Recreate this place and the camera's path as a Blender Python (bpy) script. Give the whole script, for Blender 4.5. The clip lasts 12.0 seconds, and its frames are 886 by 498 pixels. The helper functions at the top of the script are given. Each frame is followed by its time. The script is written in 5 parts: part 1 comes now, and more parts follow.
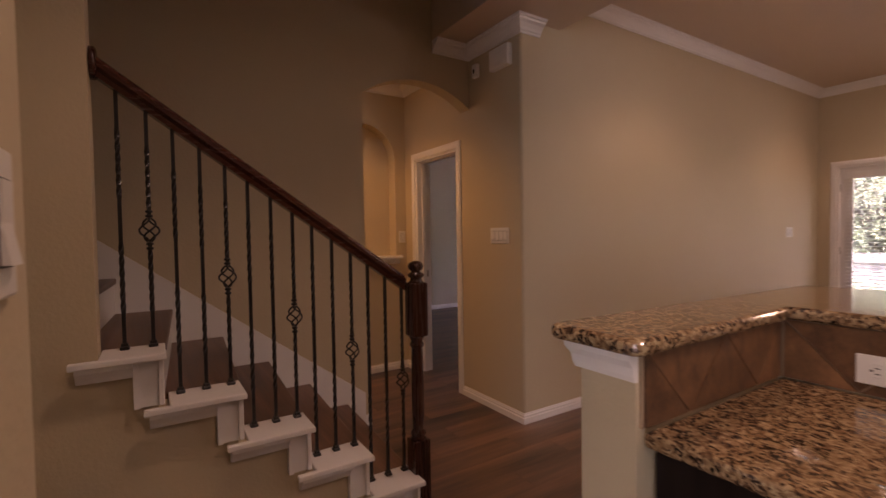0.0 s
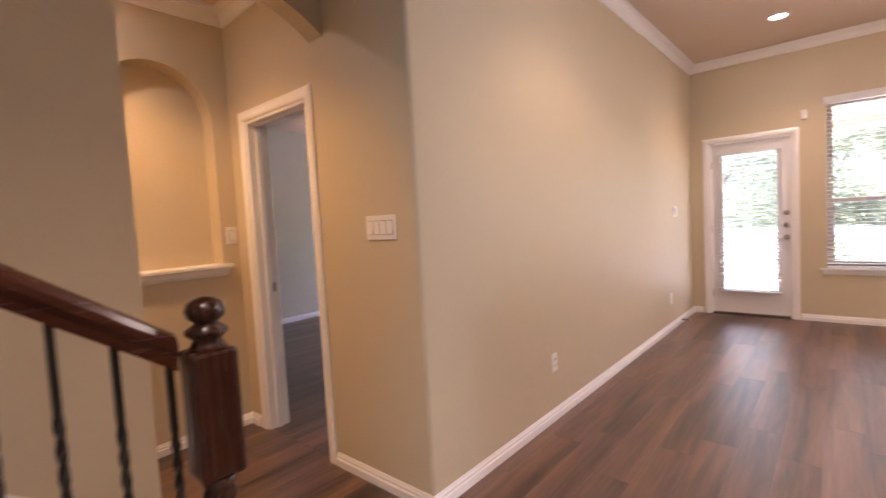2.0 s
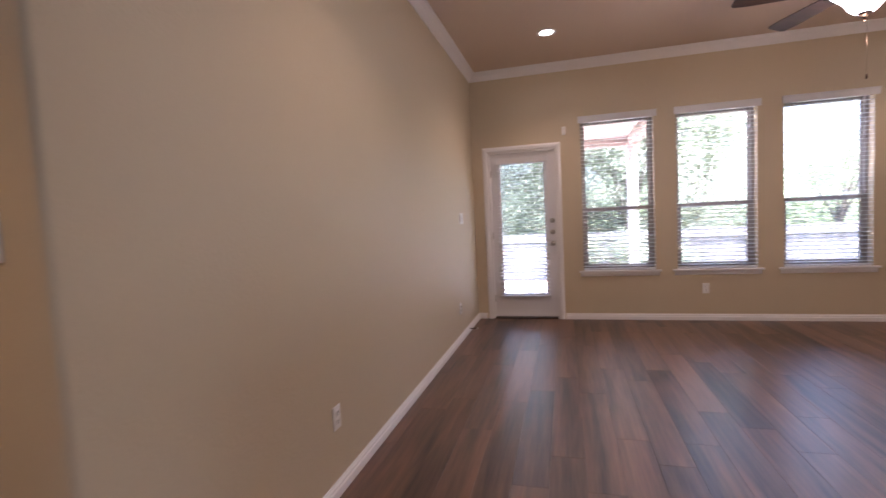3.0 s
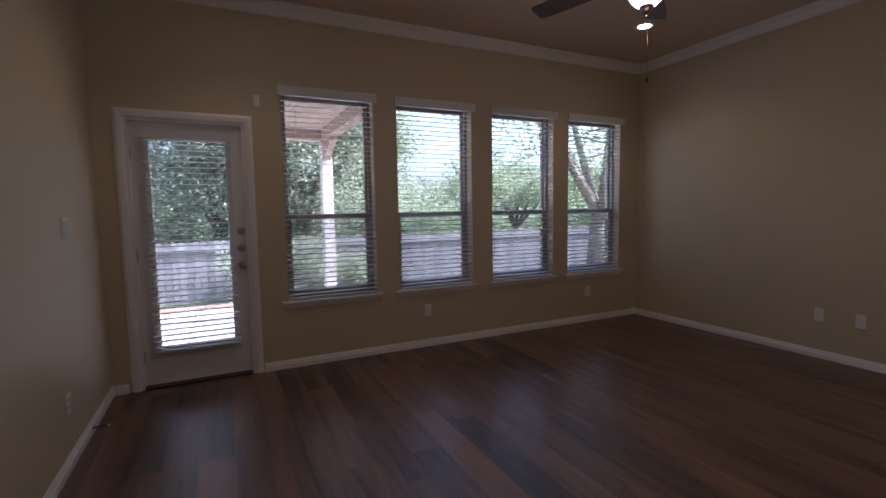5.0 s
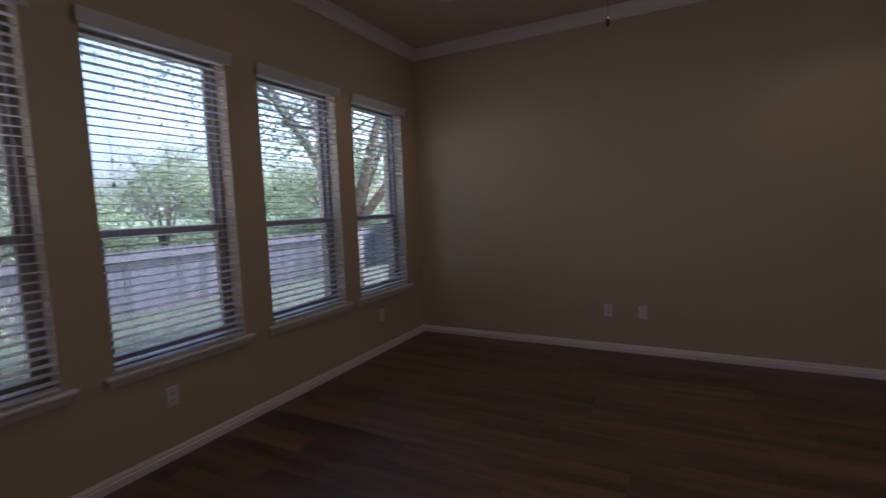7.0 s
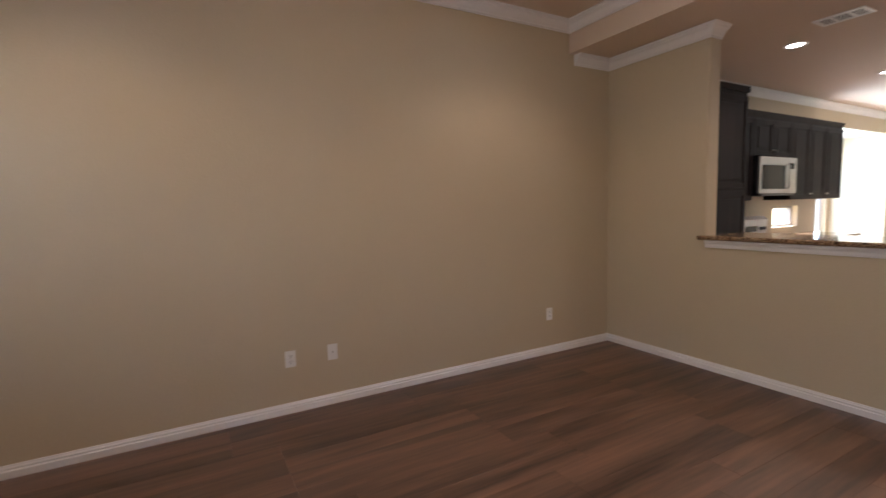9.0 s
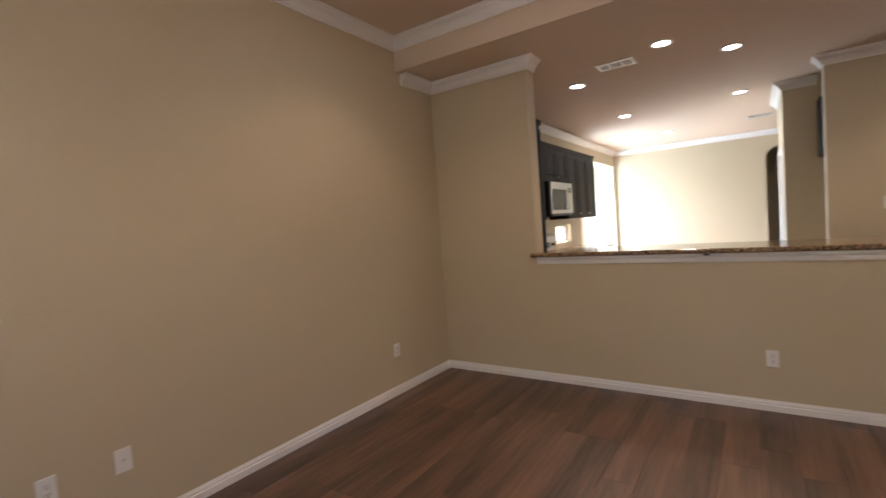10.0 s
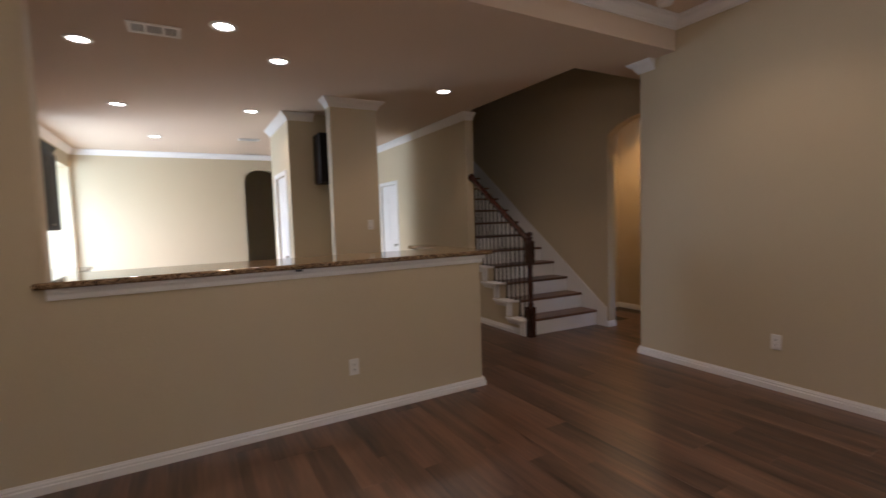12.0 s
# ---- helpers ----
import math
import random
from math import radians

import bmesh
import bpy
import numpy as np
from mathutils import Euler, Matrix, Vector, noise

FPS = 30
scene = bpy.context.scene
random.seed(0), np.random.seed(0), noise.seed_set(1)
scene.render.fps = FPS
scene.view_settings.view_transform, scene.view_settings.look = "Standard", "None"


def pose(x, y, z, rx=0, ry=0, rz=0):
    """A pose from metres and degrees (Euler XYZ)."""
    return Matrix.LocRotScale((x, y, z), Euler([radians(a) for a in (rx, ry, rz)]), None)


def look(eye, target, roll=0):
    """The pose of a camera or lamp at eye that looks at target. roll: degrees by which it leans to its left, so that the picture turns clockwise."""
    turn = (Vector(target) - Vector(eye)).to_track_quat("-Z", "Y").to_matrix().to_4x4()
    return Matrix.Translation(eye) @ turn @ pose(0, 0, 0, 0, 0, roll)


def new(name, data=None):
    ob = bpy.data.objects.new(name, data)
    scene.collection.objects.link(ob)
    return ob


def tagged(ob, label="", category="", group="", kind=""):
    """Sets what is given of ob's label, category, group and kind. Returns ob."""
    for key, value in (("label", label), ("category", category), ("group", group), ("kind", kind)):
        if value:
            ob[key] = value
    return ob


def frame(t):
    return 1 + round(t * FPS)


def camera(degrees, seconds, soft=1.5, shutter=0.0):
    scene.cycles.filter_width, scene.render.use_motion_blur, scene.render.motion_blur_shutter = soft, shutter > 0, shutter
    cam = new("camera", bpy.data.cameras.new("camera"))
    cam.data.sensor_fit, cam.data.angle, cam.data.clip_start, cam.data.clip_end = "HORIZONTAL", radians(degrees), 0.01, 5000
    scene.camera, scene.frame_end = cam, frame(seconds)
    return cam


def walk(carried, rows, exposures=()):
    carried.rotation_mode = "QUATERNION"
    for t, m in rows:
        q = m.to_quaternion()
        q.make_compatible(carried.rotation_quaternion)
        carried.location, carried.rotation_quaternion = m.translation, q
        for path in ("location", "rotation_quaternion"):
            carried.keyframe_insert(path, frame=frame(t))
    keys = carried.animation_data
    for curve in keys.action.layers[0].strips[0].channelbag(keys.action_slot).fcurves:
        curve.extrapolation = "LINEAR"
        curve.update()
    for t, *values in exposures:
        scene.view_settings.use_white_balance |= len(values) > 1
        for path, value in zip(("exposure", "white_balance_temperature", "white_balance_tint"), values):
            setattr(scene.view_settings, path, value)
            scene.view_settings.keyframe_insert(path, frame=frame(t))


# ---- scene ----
cam = camera(88.0, 12.0, soft=1.45, shutter=0.3)
PATH = [
    (0, (-0.041, 0.112, 1.326), (-1.729, 1.182, 1.263), -0.9),
    (0.5, (-0.286, 0.254, 1.314), (-2.062, 1.171, 1.244), -1.3),
    (1, (-0.566, 0.418, 1.317), (-2.324, 1.367, 1.219), -1.5),
    (1.5, (-0.793, 0.591, 1.321), (-2.434, 1.73, 1.223), -2.2),
    (2, (-1.006, 0.804, 1.325), (-2.315, 2.311, 1.205), -3.2),
    (2.5, (-1.117, 1.083, 1.345), (-2.063, 2.838, 1.189), -3.3),
    (3, (-1.317, 1.518, 1.305), (-1.834, 3.445, 1.171), -2.9),
    (3.5, (-1.438, 1.919, 1.27), (-1.55, 3.913, 1.161), -2.7),
    (5.5, (-1.633, 3.523, 1.374), (-0.562, 5.203, 1.201), -0.6),
    (6, (-1.623, 3.904, 1.339), (-0.385, 5.467, 1.18), -1.2),
    (6.5, (-1.5, 4.289, 1.349), (-0.002, 5.604, 1.186), -2.7),
    (7, (-1.328, 4.659, 1.394), (0.437, 5.583, 1.21), -2.1),
    (7.5, (-1.008, 4.983, 1.46), (0.906, 5.517, 1.237), -1.9),
    (9.5, (0.154, 5.911, 1.388), (1.623, 4.56, 1.264), -2.65),
    (10, (0.503, 5.848, 1.402), (1.634, 4.202, 1.306), -4.1),
    (10.5, (0.816, 5.721, 1.398), (1.386, 3.808, 1.272), -3.35),
    (11, (1.09, 5.63, 1.388), (1.223, 3.637, 1.278), -3.35),
    (11.5, (1.323, 5.441, 1.388), (0.916, 3.487, 1.264), -1.9),
    (12, (1.431, 5.213, 1.384), (0.455, 3.473, 1.252), -1.85),
]
EXPOSURE = [
    (0.0, 3.66, 6730, 42), (0.5, 4.41, 6630, 41), (1.0, 4.66, 6530, 39), (1.5, 4.81, 6050, 33), (1.9, 5.11, 5800, 30), (2.6, 4.49, 5350, 28), (3.7, 3.74, 5330, 29), (4.4, 2.99, 5330, 26),
    (5.3, 2.08, 5030, 22), (6.8, 1.88, 4980, 22), (7.7, 2.08, 4980, 22), (8.5, 3.19, 5280, 21), (9.3, 4.09, 5380, 18), (10.5, 3.94, 5580, 16), (11.4, 3.74, 5530, 19), (12.0, 3.49, 5480, 18),
]
walk(cam, [(t, look(eye, target, roll)) for t, eye, target, roll in PATH], EXPOSURE)

# ---- light ----
world = bpy.data.worlds.new("sky")
scene.world = world
world.use_nodes = True
wn = world.node_tree.nodes
sky = wn.new("ShaderNodeTexSky")
sky.sky_type, sky.sun_disc = "NISHITA", False
SUN_DIR = Vector((0.88, -0.16, 0.80)).normalized()
sky.sun_elevation = math.asin(SUN_DIR.z)
sky.sun_rotation = math.atan2(SUN_DIR.x, SUN_DIR.y)
sky.air_density, sky.dust_density = 1.0, 6.0
world.node_tree.links.new(sky.outputs[0], wn["Background"].inputs[0])
wn["Background"].inputs[1].default_value = 0.15

sun = bpy.data.lights.new("sun", "SUN")
sun.energy, sun.angle, sun.color = 5.0, radians(0.5), (1.0, 0.95, 0.88)
sun_ob = new("sun", sun)
sun_ob.matrix_world = look(SUN_DIR * 40, (0, 0, 0))
WARM = (1.0, 0.70, 0.43)
HALL_WARM = (1.0, 0.56, 0.18)
CAN_WATTS = 1.75

# area lamp added in the bay window opening to boost the kitchen's daylight
bay = bpy.data.lights.new("bay_fill_lamp", "AREA")
bay.shape, bay.size, bay.size_y, bay.energy, bay.color = "RECTANGLE", 1.9, 1.8, 10.0, (0.72, 0.92, 1.0)
new("bay_fill_lamp", bay).matrix_world = look((3.87, -3.40, 1.39), (0.0, -3.40, 1.39))

# ---- materials ----
def material(name, color, rough=0.5, metal=0.0, vary=0.12, scale=3.0, fine=120.0, bump=0.0, bump_scale=200.0, spec=0.5, tint=None, coat=0.0):
    """Colour that wanders at two scales, roughness that follows it, fine relief."""
    m = bpy.data.materials.new(name)
    m.use_nodes = True
    nt = m.node_tree
    n, l = nt.nodes, nt.links
    b = n["Principled BSDF"]
    b.inputs["Metallic"].default_value = metal
    b.inputs["Specular IOR Level"].default_value = spec
    b.inputs["Coat Weight"].default_value = coat
    tc = n.new("ShaderNodeTexCoord")
    big, small = n.new("ShaderNodeTexNoise"), n.new("ShaderNodeTexNoise")
    big.inputs["Scale"].default_value, small.inputs["Scale"].default_value = scale, fine
    big.inputs["Detail"].default_value = 4
    small.inputs["Detail"].default_value = 3
    l.new(tc.outputs["Object"], big.inputs["Vector"])
    l.new(tc.outputs["Object"], small.inputs["Vector"])
    add = n.new("ShaderNodeMath")
    add.operation = "MULTIPLY_ADD"
    l.new(small.outputs["Fac"], add.inputs[0])
    add.inputs[1].default_value = 0.4
    l.new(big.outputs["Fac"], add.inputs[2])
    ramp = n.new("ShaderNodeMapRange")
    ramp.inputs["From Min"].default_value, ramp.inputs["From Max"].default_value = 0.35, 1.05
    l.new(add.outputs[0], ramp.inputs["Value"])
    mix = n.new("ShaderNodeMix")
    mix.data_type = "RGBA"
    l.new(ramp.outputs[0], mix.inputs["Factor"])
    dark = [c * (1 - vary) for c in color]
    light = tint or [min(1, c * (1 + vary)) for c in color]
    mix.inputs[6].default_value, mix.inputs[7].default_value = (*dark, 1), (*light, 1)
    l.new(mix.outputs[2], b.inputs["Base Color"])
    rr = n.new("ShaderNodeMapRange")
    rr.inputs["To Min"].default_value, rr.inputs["To Max"].default_value = max(0.02, rough - 0.06), min(1, rough + 0.06)
    l.new(big.outputs["Fac"], rr.inputs["Value"])
    l.new(rr.outputs[0], b.inputs["Roughness"])
    if bump:
        bt, bp = n.new("ShaderNodeTexNoise"), n.new("ShaderNodeBump")
        bt.inputs["Scale"].default_value = bump_scale
        bt.inputs["Detail"].default_value = 2
        bp.inputs["Strength"].default_value, bp.inputs["Distance"].default_value = bump, 0.004
        l.new(tc.outputs["Object"], bt.inputs["Vector"])
        l.new(bt.outputs["Fac"], bp.inputs["Height"])
        l.new(bp.outputs[0], b.inputs["Normal"])
    return m


def wood(name, dark, light, rough, along="Y", random_shift=True, grain=1.0, bump=0.15, coat=0.0, piece_vary=0.25, spec=0.4, stretch=0.05, span=(0.5, 1.05), rough_span=(-0.07, 0.1)):
    """Timber with long grain along one axis; each piece has its own shift and tone."""
    m = bpy.data.materials.new(name)
    m.use_nodes = True
    nt = m.node_tree
    n, l = nt.nodes, nt.links
    b = n["Principled BSDF"]
    b.inputs["Specular IOR Level"].default_value = spec
    b.inputs["Coat Weight"].default_value = coat
    b.inputs["Coat Roughness"].default_value = 0.2
    tc, info = n.new("ShaderNodeTexCoord"), n.new("ShaderNodeObjectInfo")
    geo = n.new("ShaderNodeNewGeometry")
    sumr = n.new("ShaderNodeMath")
    sumr.operation = "ADD"
    l.new(info.outputs["Random"], sumr.inputs[0])
    l.new(geo.outputs["Random Per Island"], sumr.inputs[1])
    fract = n.new("ShaderNodeMath")
    fract.operation = "FRACT"
    l.new(sumr.outputs[0], fract.inputs[0])
    shift = n.new("ShaderNodeVectorMath")
    shift.operation = "MULTIPLY_ADD"
    comb = n.new("ShaderNodeCombineXYZ")
    for k in range(3):
        l.new(fract.outputs[0], comb.inputs[k])
    l.new(comb.outputs[0], shift.inputs[0])
    shift.inputs[1].default_value = (37.0, 53.0, 17.0) if random_shift else (0, 0, 0)
    l.new(tc.outputs["Object"], shift.inputs[2])
    mp = n.new("ShaderNodeMapping")
    s = [14.0 * grain] * 3
    s["XYZ".index(along)] = 14.0 * stretch * grain
    mp.inputs["Scale"].default_value = s
    l.new(shift.outputs[0], mp.inputs["Vector"])
    broad, fine = n.new("ShaderNodeTexNoise"), n.new("ShaderNodeTexNoise")
    broad.inputs["Scale"].default_value, fine.inputs["Scale"].default_value = 1.0, 6.0
    broad.inputs["Detail"].default_value, fine.inputs["Detail"].default_value = 5, 6
    broad.inputs["Distortion"].default_value = 0.6
    l.new(mp.outputs[0], broad.inputs["Vector"])
    l.new(mp.outputs[0], fine.inputs["Vector"])
    f = n.new("ShaderNodeMath")
    f.operation = "MULTIPLY_ADD"
    l.new(fine.outputs["Fac"], f.inputs[0])
    f.inputs[1].default_value = 0.5
    l.new(broad.outputs["Fac"], f.inputs[2])
    g = n.new("ShaderNodeMath")
    g.operation = "MULTIPLY_ADD"
    l.new(fract.outputs[0], g.inputs[0])
    g.inputs[1].default_value = piece_vary
    l.new(f.outputs[0], g.inputs[2])
    ramp = n.new("ShaderNodeMapRange")
    ramp.inputs["From Min"].default_value, ramp.inputs["From Max"].default_value = span[0], span[1] + piece_vary
    l.new(g.outputs[0], ramp.inputs["Value"])
    mix = n.new("ShaderNodeMix")
    mix.data_type = "RGBA"
    l.new(ramp.outputs[0], mix.inputs["Factor"])
    mix.inputs[6].default_value, mix.inputs[7].default_value = (*dark, 1), (*light, 1)
    l.new(mix.outputs[2], b.inputs["Base Color"])
    rr = n.new("ShaderNodeMapRange")
    rr.inputs["To Min"].default_value, rr.inputs["To Max"].default_value = rough + rough_span[0], rough + rough_span[1]
    l.new(fine.outputs["Fac"], rr.inputs["Value"])
    l.new(rr.outputs[0], b.inputs["Roughness"])
    bp = n.new("ShaderNodeBump")
    bp.inputs["Strength"].default_value, bp.inputs["Distance"].default_value = bump, 0.001
    l.new(f.outputs[0], bp.inputs["Height"])
    l.new(bp.outputs[0], b.inputs["Normal"])
    return m


def granite_material():
    m = bpy.data.materials.new("granite")
    m.use_nodes = True
    nt = m.node_tree
    n, l = nt.nodes, nt.links
    b = n["Principled BSDF"]
    b.inputs["Roughness"].default_value = 0.09
    tc = n.new("ShaderNodeTexCoord")
    warp = n.new("ShaderNodeTexNoise")
    warp.inputs["Scale"].default_value = 40
    l.new(tc.outputs["Object"], warp.inputs["Vector"])
    va = n.new("ShaderNodeVectorMath")
    va.operation = "MULTIPLY_ADD"
    l.new(warp.outputs["Color"], va.inputs[0])
    va.inputs[1].default_value = (0.03, 0.03, 0.03)
    l.new(tc.outputs["Object"], va.inputs[2])
    vor = n.new("ShaderNodeTexVoronoi")
    vor.inputs["Scale"].default_value = 150
    l.new(va.outputs[0], vor.inputs["Vector"])
    sep = n.new("ShaderNodeSeparateColor")
    l.new(vor.outputs["Color"], sep.inputs[0])
    blot = n.new("ShaderNodeTexNoise")
    blot.inputs["Scale"].default_value, blot.inputs["Detail"].default_value = 45, 7
    l.new(tc.outputs["Object"], blot.inputs["Vector"])
    mixv = n.new("ShaderNodeMath")
    mixv.operation = "MULTIPLY_ADD"
    l.new(blot.outputs["Fac"], mixv.inputs[0])
    mixv.inputs[1].default_value = 0.95
    l.new(sep.outputs[0], mixv.inputs[2])
    ramp = n.new("ShaderNodeValToRGB")
    e = ramp.color_ramp.elements
    e[0].position, e[0].color = 0.28, (0.012, 0.008, 0.006, 1)
    e[1].position, e[1].color = 1.0, (0.50, 0.38, 0.23, 1)
    for p, c in ((0.38, (0.045, 0.026, 0.017, 1)), (0.47, (0.13, 0.075, 0.04, 1)), (0.60, (0.25, 0.155, 0.082, 1)), (0.80, (0.36, 0.25, 0.138, 1))):
        k = e.new(p)
        k.color = c
    half = n.new("ShaderNodeMath")
    half.operation = "MULTIPLY"
    half.inputs[1].default_value = 0.62
    l.new(mixv.outputs[0], half.inputs[0])
    l.new(half.outputs[0], ramp.inputs[0])
    l.new(ramp.outputs[0], b.inputs["Base Color"])
    return m


def glowing(name, color, strength):
    m = bpy.data.materials.new(name)
    m.use_nodes = True
    b = m.node_tree.nodes["Principled BSDF"]
    b.inputs["Base Color"].default_value = (0.8, 0.8, 0.8, 1)
    b.inputs["Emission Color"].default_value = (*color, 1)
    b.inputs["Emission Strength"].default_value = strength
    return m


def glass_material():
    m = bpy.data.materials.new("window_glass")
    m.use_nodes = True
    nt = m.node_tree
    n, l = nt.nodes, nt.links
    n.remove(n["Principled BSDF"])
    tr, gl, mx, lw = n.new("ShaderNodeBsdfTransparent"), n.new("ShaderNodeBsdfGlossy"), n.new("ShaderNodeMixShader"), n.new("ShaderNodeLayerWeight")
    pw, fr = n.new("ShaderNodeMath"), n.new("ShaderNodeMath")
    pw.operation, fr.operation = "POWER", "MULTIPLY_ADD"
    pw.inputs[1].default_value, fr.inputs[1].default_value, fr.inputs[2].default_value = 5.0, 0.5, 0.03
    l.new(lw.outputs["Facing"], pw.inputs[0])
    l.new(pw.outputs[0], fr.inputs[0])
    tr.inputs[0].default_value = (0.93, 0.95, 0.95, 1)
    gl.inputs["Roughness"].default_value = 0.01
    l.new(fr.outputs[0], mx.inputs[0])
    l.new(tr.outputs[0], mx.inputs[1])
    l.new(gl.outputs[0], mx.inputs[2])
    l.new(mx.outputs[0], n["Material Output"].inputs[0])
    return m


def screen_material():
    """Fine dark mesh: most light passes, the wires scatter a little."""
    m = bpy.data.materials.new("insect_screen_mesh")
    m.use_nodes = True
    n, l = m.node_tree.nodes, m.node_tree.links
    tr, mx = n.new("ShaderNodeBsdfTransparent"), n.new("ShaderNodeMixShader")
    n["Principled BSDF"].inputs["Base Color"].default_value = (0.06, 0.06, 0.065, 1)
    n["Principled BSDF"].inputs["Roughness"].default_value = 0.6
    mx.inputs[0].default_value = 0.24
    l.new(tr.outputs[0], mx.inputs[1])
    l.new(n["Principled BSDF"].outputs[0], mx.inputs[2])
    l.new(mx.outputs[0], n["Material Output"].inputs[0])
    return m


PAINT = material("wall_paint", (0.555, 0.466, 0.318), 0.55, vary=0.035, scale=0.8, fine=90, bump=0.28, bump_scale=75)
CEIL = material("ceiling_paint", (0.65, 0.525, 0.40), 0.8, vary=0.03, scale=0.7, bump=0.3, bump_scale=130)
GREY_PAINT = material("bedroom_paint", (0.50, 0.46, 0.37), 0.6, vary=0.03, scale=0.8, bump=0.3, bump_scale=150)
WHITE = material("white_trim_paint", (0.80, 0.78, 0.76), 0.32, vary=0.03, scale=2.5, bump=0.03, bump_scale=60)
DOOR_WHITE = material("white_door_paint", (0.78, 0.76, 0.75), 0.38, vary=0.03, scale=2, bump=0.04, bump_scale=40)
PLASTIC = material("white_plastic", (0.80, 0.78, 0.74), 0.3, vary=0.02, scale=9)
SLOT = material("dark_slots", (0.05, 0.045, 0.04), 0.5, vary=0.1)
BLIND = material("white_blind_slat", (0.80, 0.80, 0.80), 0.4, vary=0.03, scale=4)
SCREEN = screen_material()
VINYL = material("window_vinyl", (0.34, 0.31, 0.28), 0.4, vary=0.05, scale=5)
IRON = material("black_iron", (0.012, 0.011, 0.011), 0.38, vary=0.3, scale=30, bump=0.2, bump_scale=160)
NICKEL = material("satin_nickel", (0.42, 0.39, 0.35), 0.3, metal=1.0, vary=0.1, scale=20)
STEEL = material("stainless_steel", (0.55, 0.55, 0.54), 0.4, metal=1.0, vary=0.06, scale=12)
BLACKGLASS = material("black_glass", (0.01, 0.01, 0.012), 0.08, vary=0.1)
ESPRESSO = wood("espresso_cabinet_wood", (0.006, 0.004, 0.004), (0.022, 0.015, 0.013), 0.48, along="Z", piece_vary=0.1, spec=0.12)
MAHOGANY = wood("dark_red_stained_wood", (0.018, 0.006, 0.004), (0.085, 0.026, 0.015), 0.24, along="Y", bump=0.02, coat=0.3, piece_vary=0.05)
MAHOGANY_UP = wood("dark_red_stained_post", (0.015, 0.006, 0.004), (0.07, 0.022, 0.013), 0.26, along="Z", bump=0.02, coat=0.3, piece_vary=0.05)
PLANK = wood("vinyl_plank", (0.022, 0.0115, 0.0075), (0.225, 0.119, 0.070), 0.36, along="Y", grain=0.5, bump=0.004, piece_vary=0.16, spec=0.95, stretch=0.07, span=(0.585, 0.965), rough_span=(-0.02, 0.03))
TREAD = wood("stair_tread_plank", (0.045, 0.021, 0.013), (0.27, 0.14, 0.083), 0.34, along="X", bump=0.03, piece_vary=0.25)
GRANITE = granite_material()
# slats let a little daylight through
bt = BLIND.node_tree
tl, mx = bt.nodes.new("ShaderNodeBsdfTranslucent"), bt.nodes.new("ShaderNodeMixShader")
tl.inputs[0].default_value, mx.inputs[0].default_value = (0.8, 0.8, 0.78, 1), 0.25
bt.links.new(bt.nodes["Principled BSDF"].outputs[0], mx.inputs[1])
bt.links.new(tl.outputs[0], mx.inputs[2])
bt.links.new(mx.outputs[0], bt.nodes["Material Output"].inputs[0])
TILE = wood("brown_slate_tile", (0.045, 0.026, 0.018), (0.34, 0.17, 0.075), 0.45, along="Z", grain=1.3, bump=0.5, piece_vary=0.5, stretch=0.8)
GROUT = material("tan_grout", (0.34, 0.25, 0.17), 0.9, vary=0.1)
GLASS = glass_material()
LAMP_GLOW = glowing("lamp_lens", (1.0, 0.88, 0.72), 4.0)
BOWL_GLOW = glowing("lit_glass_bowl", (1.0, 0.92, 0.82), 1.6)
FANWOOD = wood("fan_blade_wood", (0.02, 0.012, 0.009), (0.07, 0.042, 0.03), 0.35, along="X", piece_vary=0.05)
BRONZE = material("dark_bronze", (0.07, 0.05, 0.04), 0.35, metal=0.9, vary=0.2, scale=20)
RUBBER = material("dark_threshold", (0.05, 0.04, 0.035), 0.5, vary=0.2)
FENCEWOOD = wood("weathered_fence_wood", (0.16, 0.148, 0.148), (0.38, 0.35, 0.35), 0.85, along="Z", grain=0.7, bump=0.4, piece_vary=0.5)
CEDAR = wood("cedar_beam", (0.34, 0.26, 0.22), (0.58, 0.46, 0.40), 0.7, along="Y", piece_vary=0.3)
CONCRETE = material("patio_concrete", (0.58, 0.50, 0.46), 0.85, vary=0.15, scale=1.5, fine=50, bump=0.3, bump_scale=60)
BRICKPAVE = material("brick_paver", (0.36, 0.17, 0.12), 0.85, vary=0.3, scale=6, bump=0.3, bump_scale=50)
GRASS = material("grass", (0.055, 0.066, 0.032), 0.9, vary=0.45, scale=2.5, fine=40, bump=0.8, bump_scale=30)
BARK = material("bark", (0.21, 0.18, 0.155), 0.9, vary=0.35, scale=6, fine=40, bump=0.8, bump_scale=30)
STUCCO = material("post_paint", (0.78, 0.75, 0.70), 0.6, vary=0.05, scale=3)


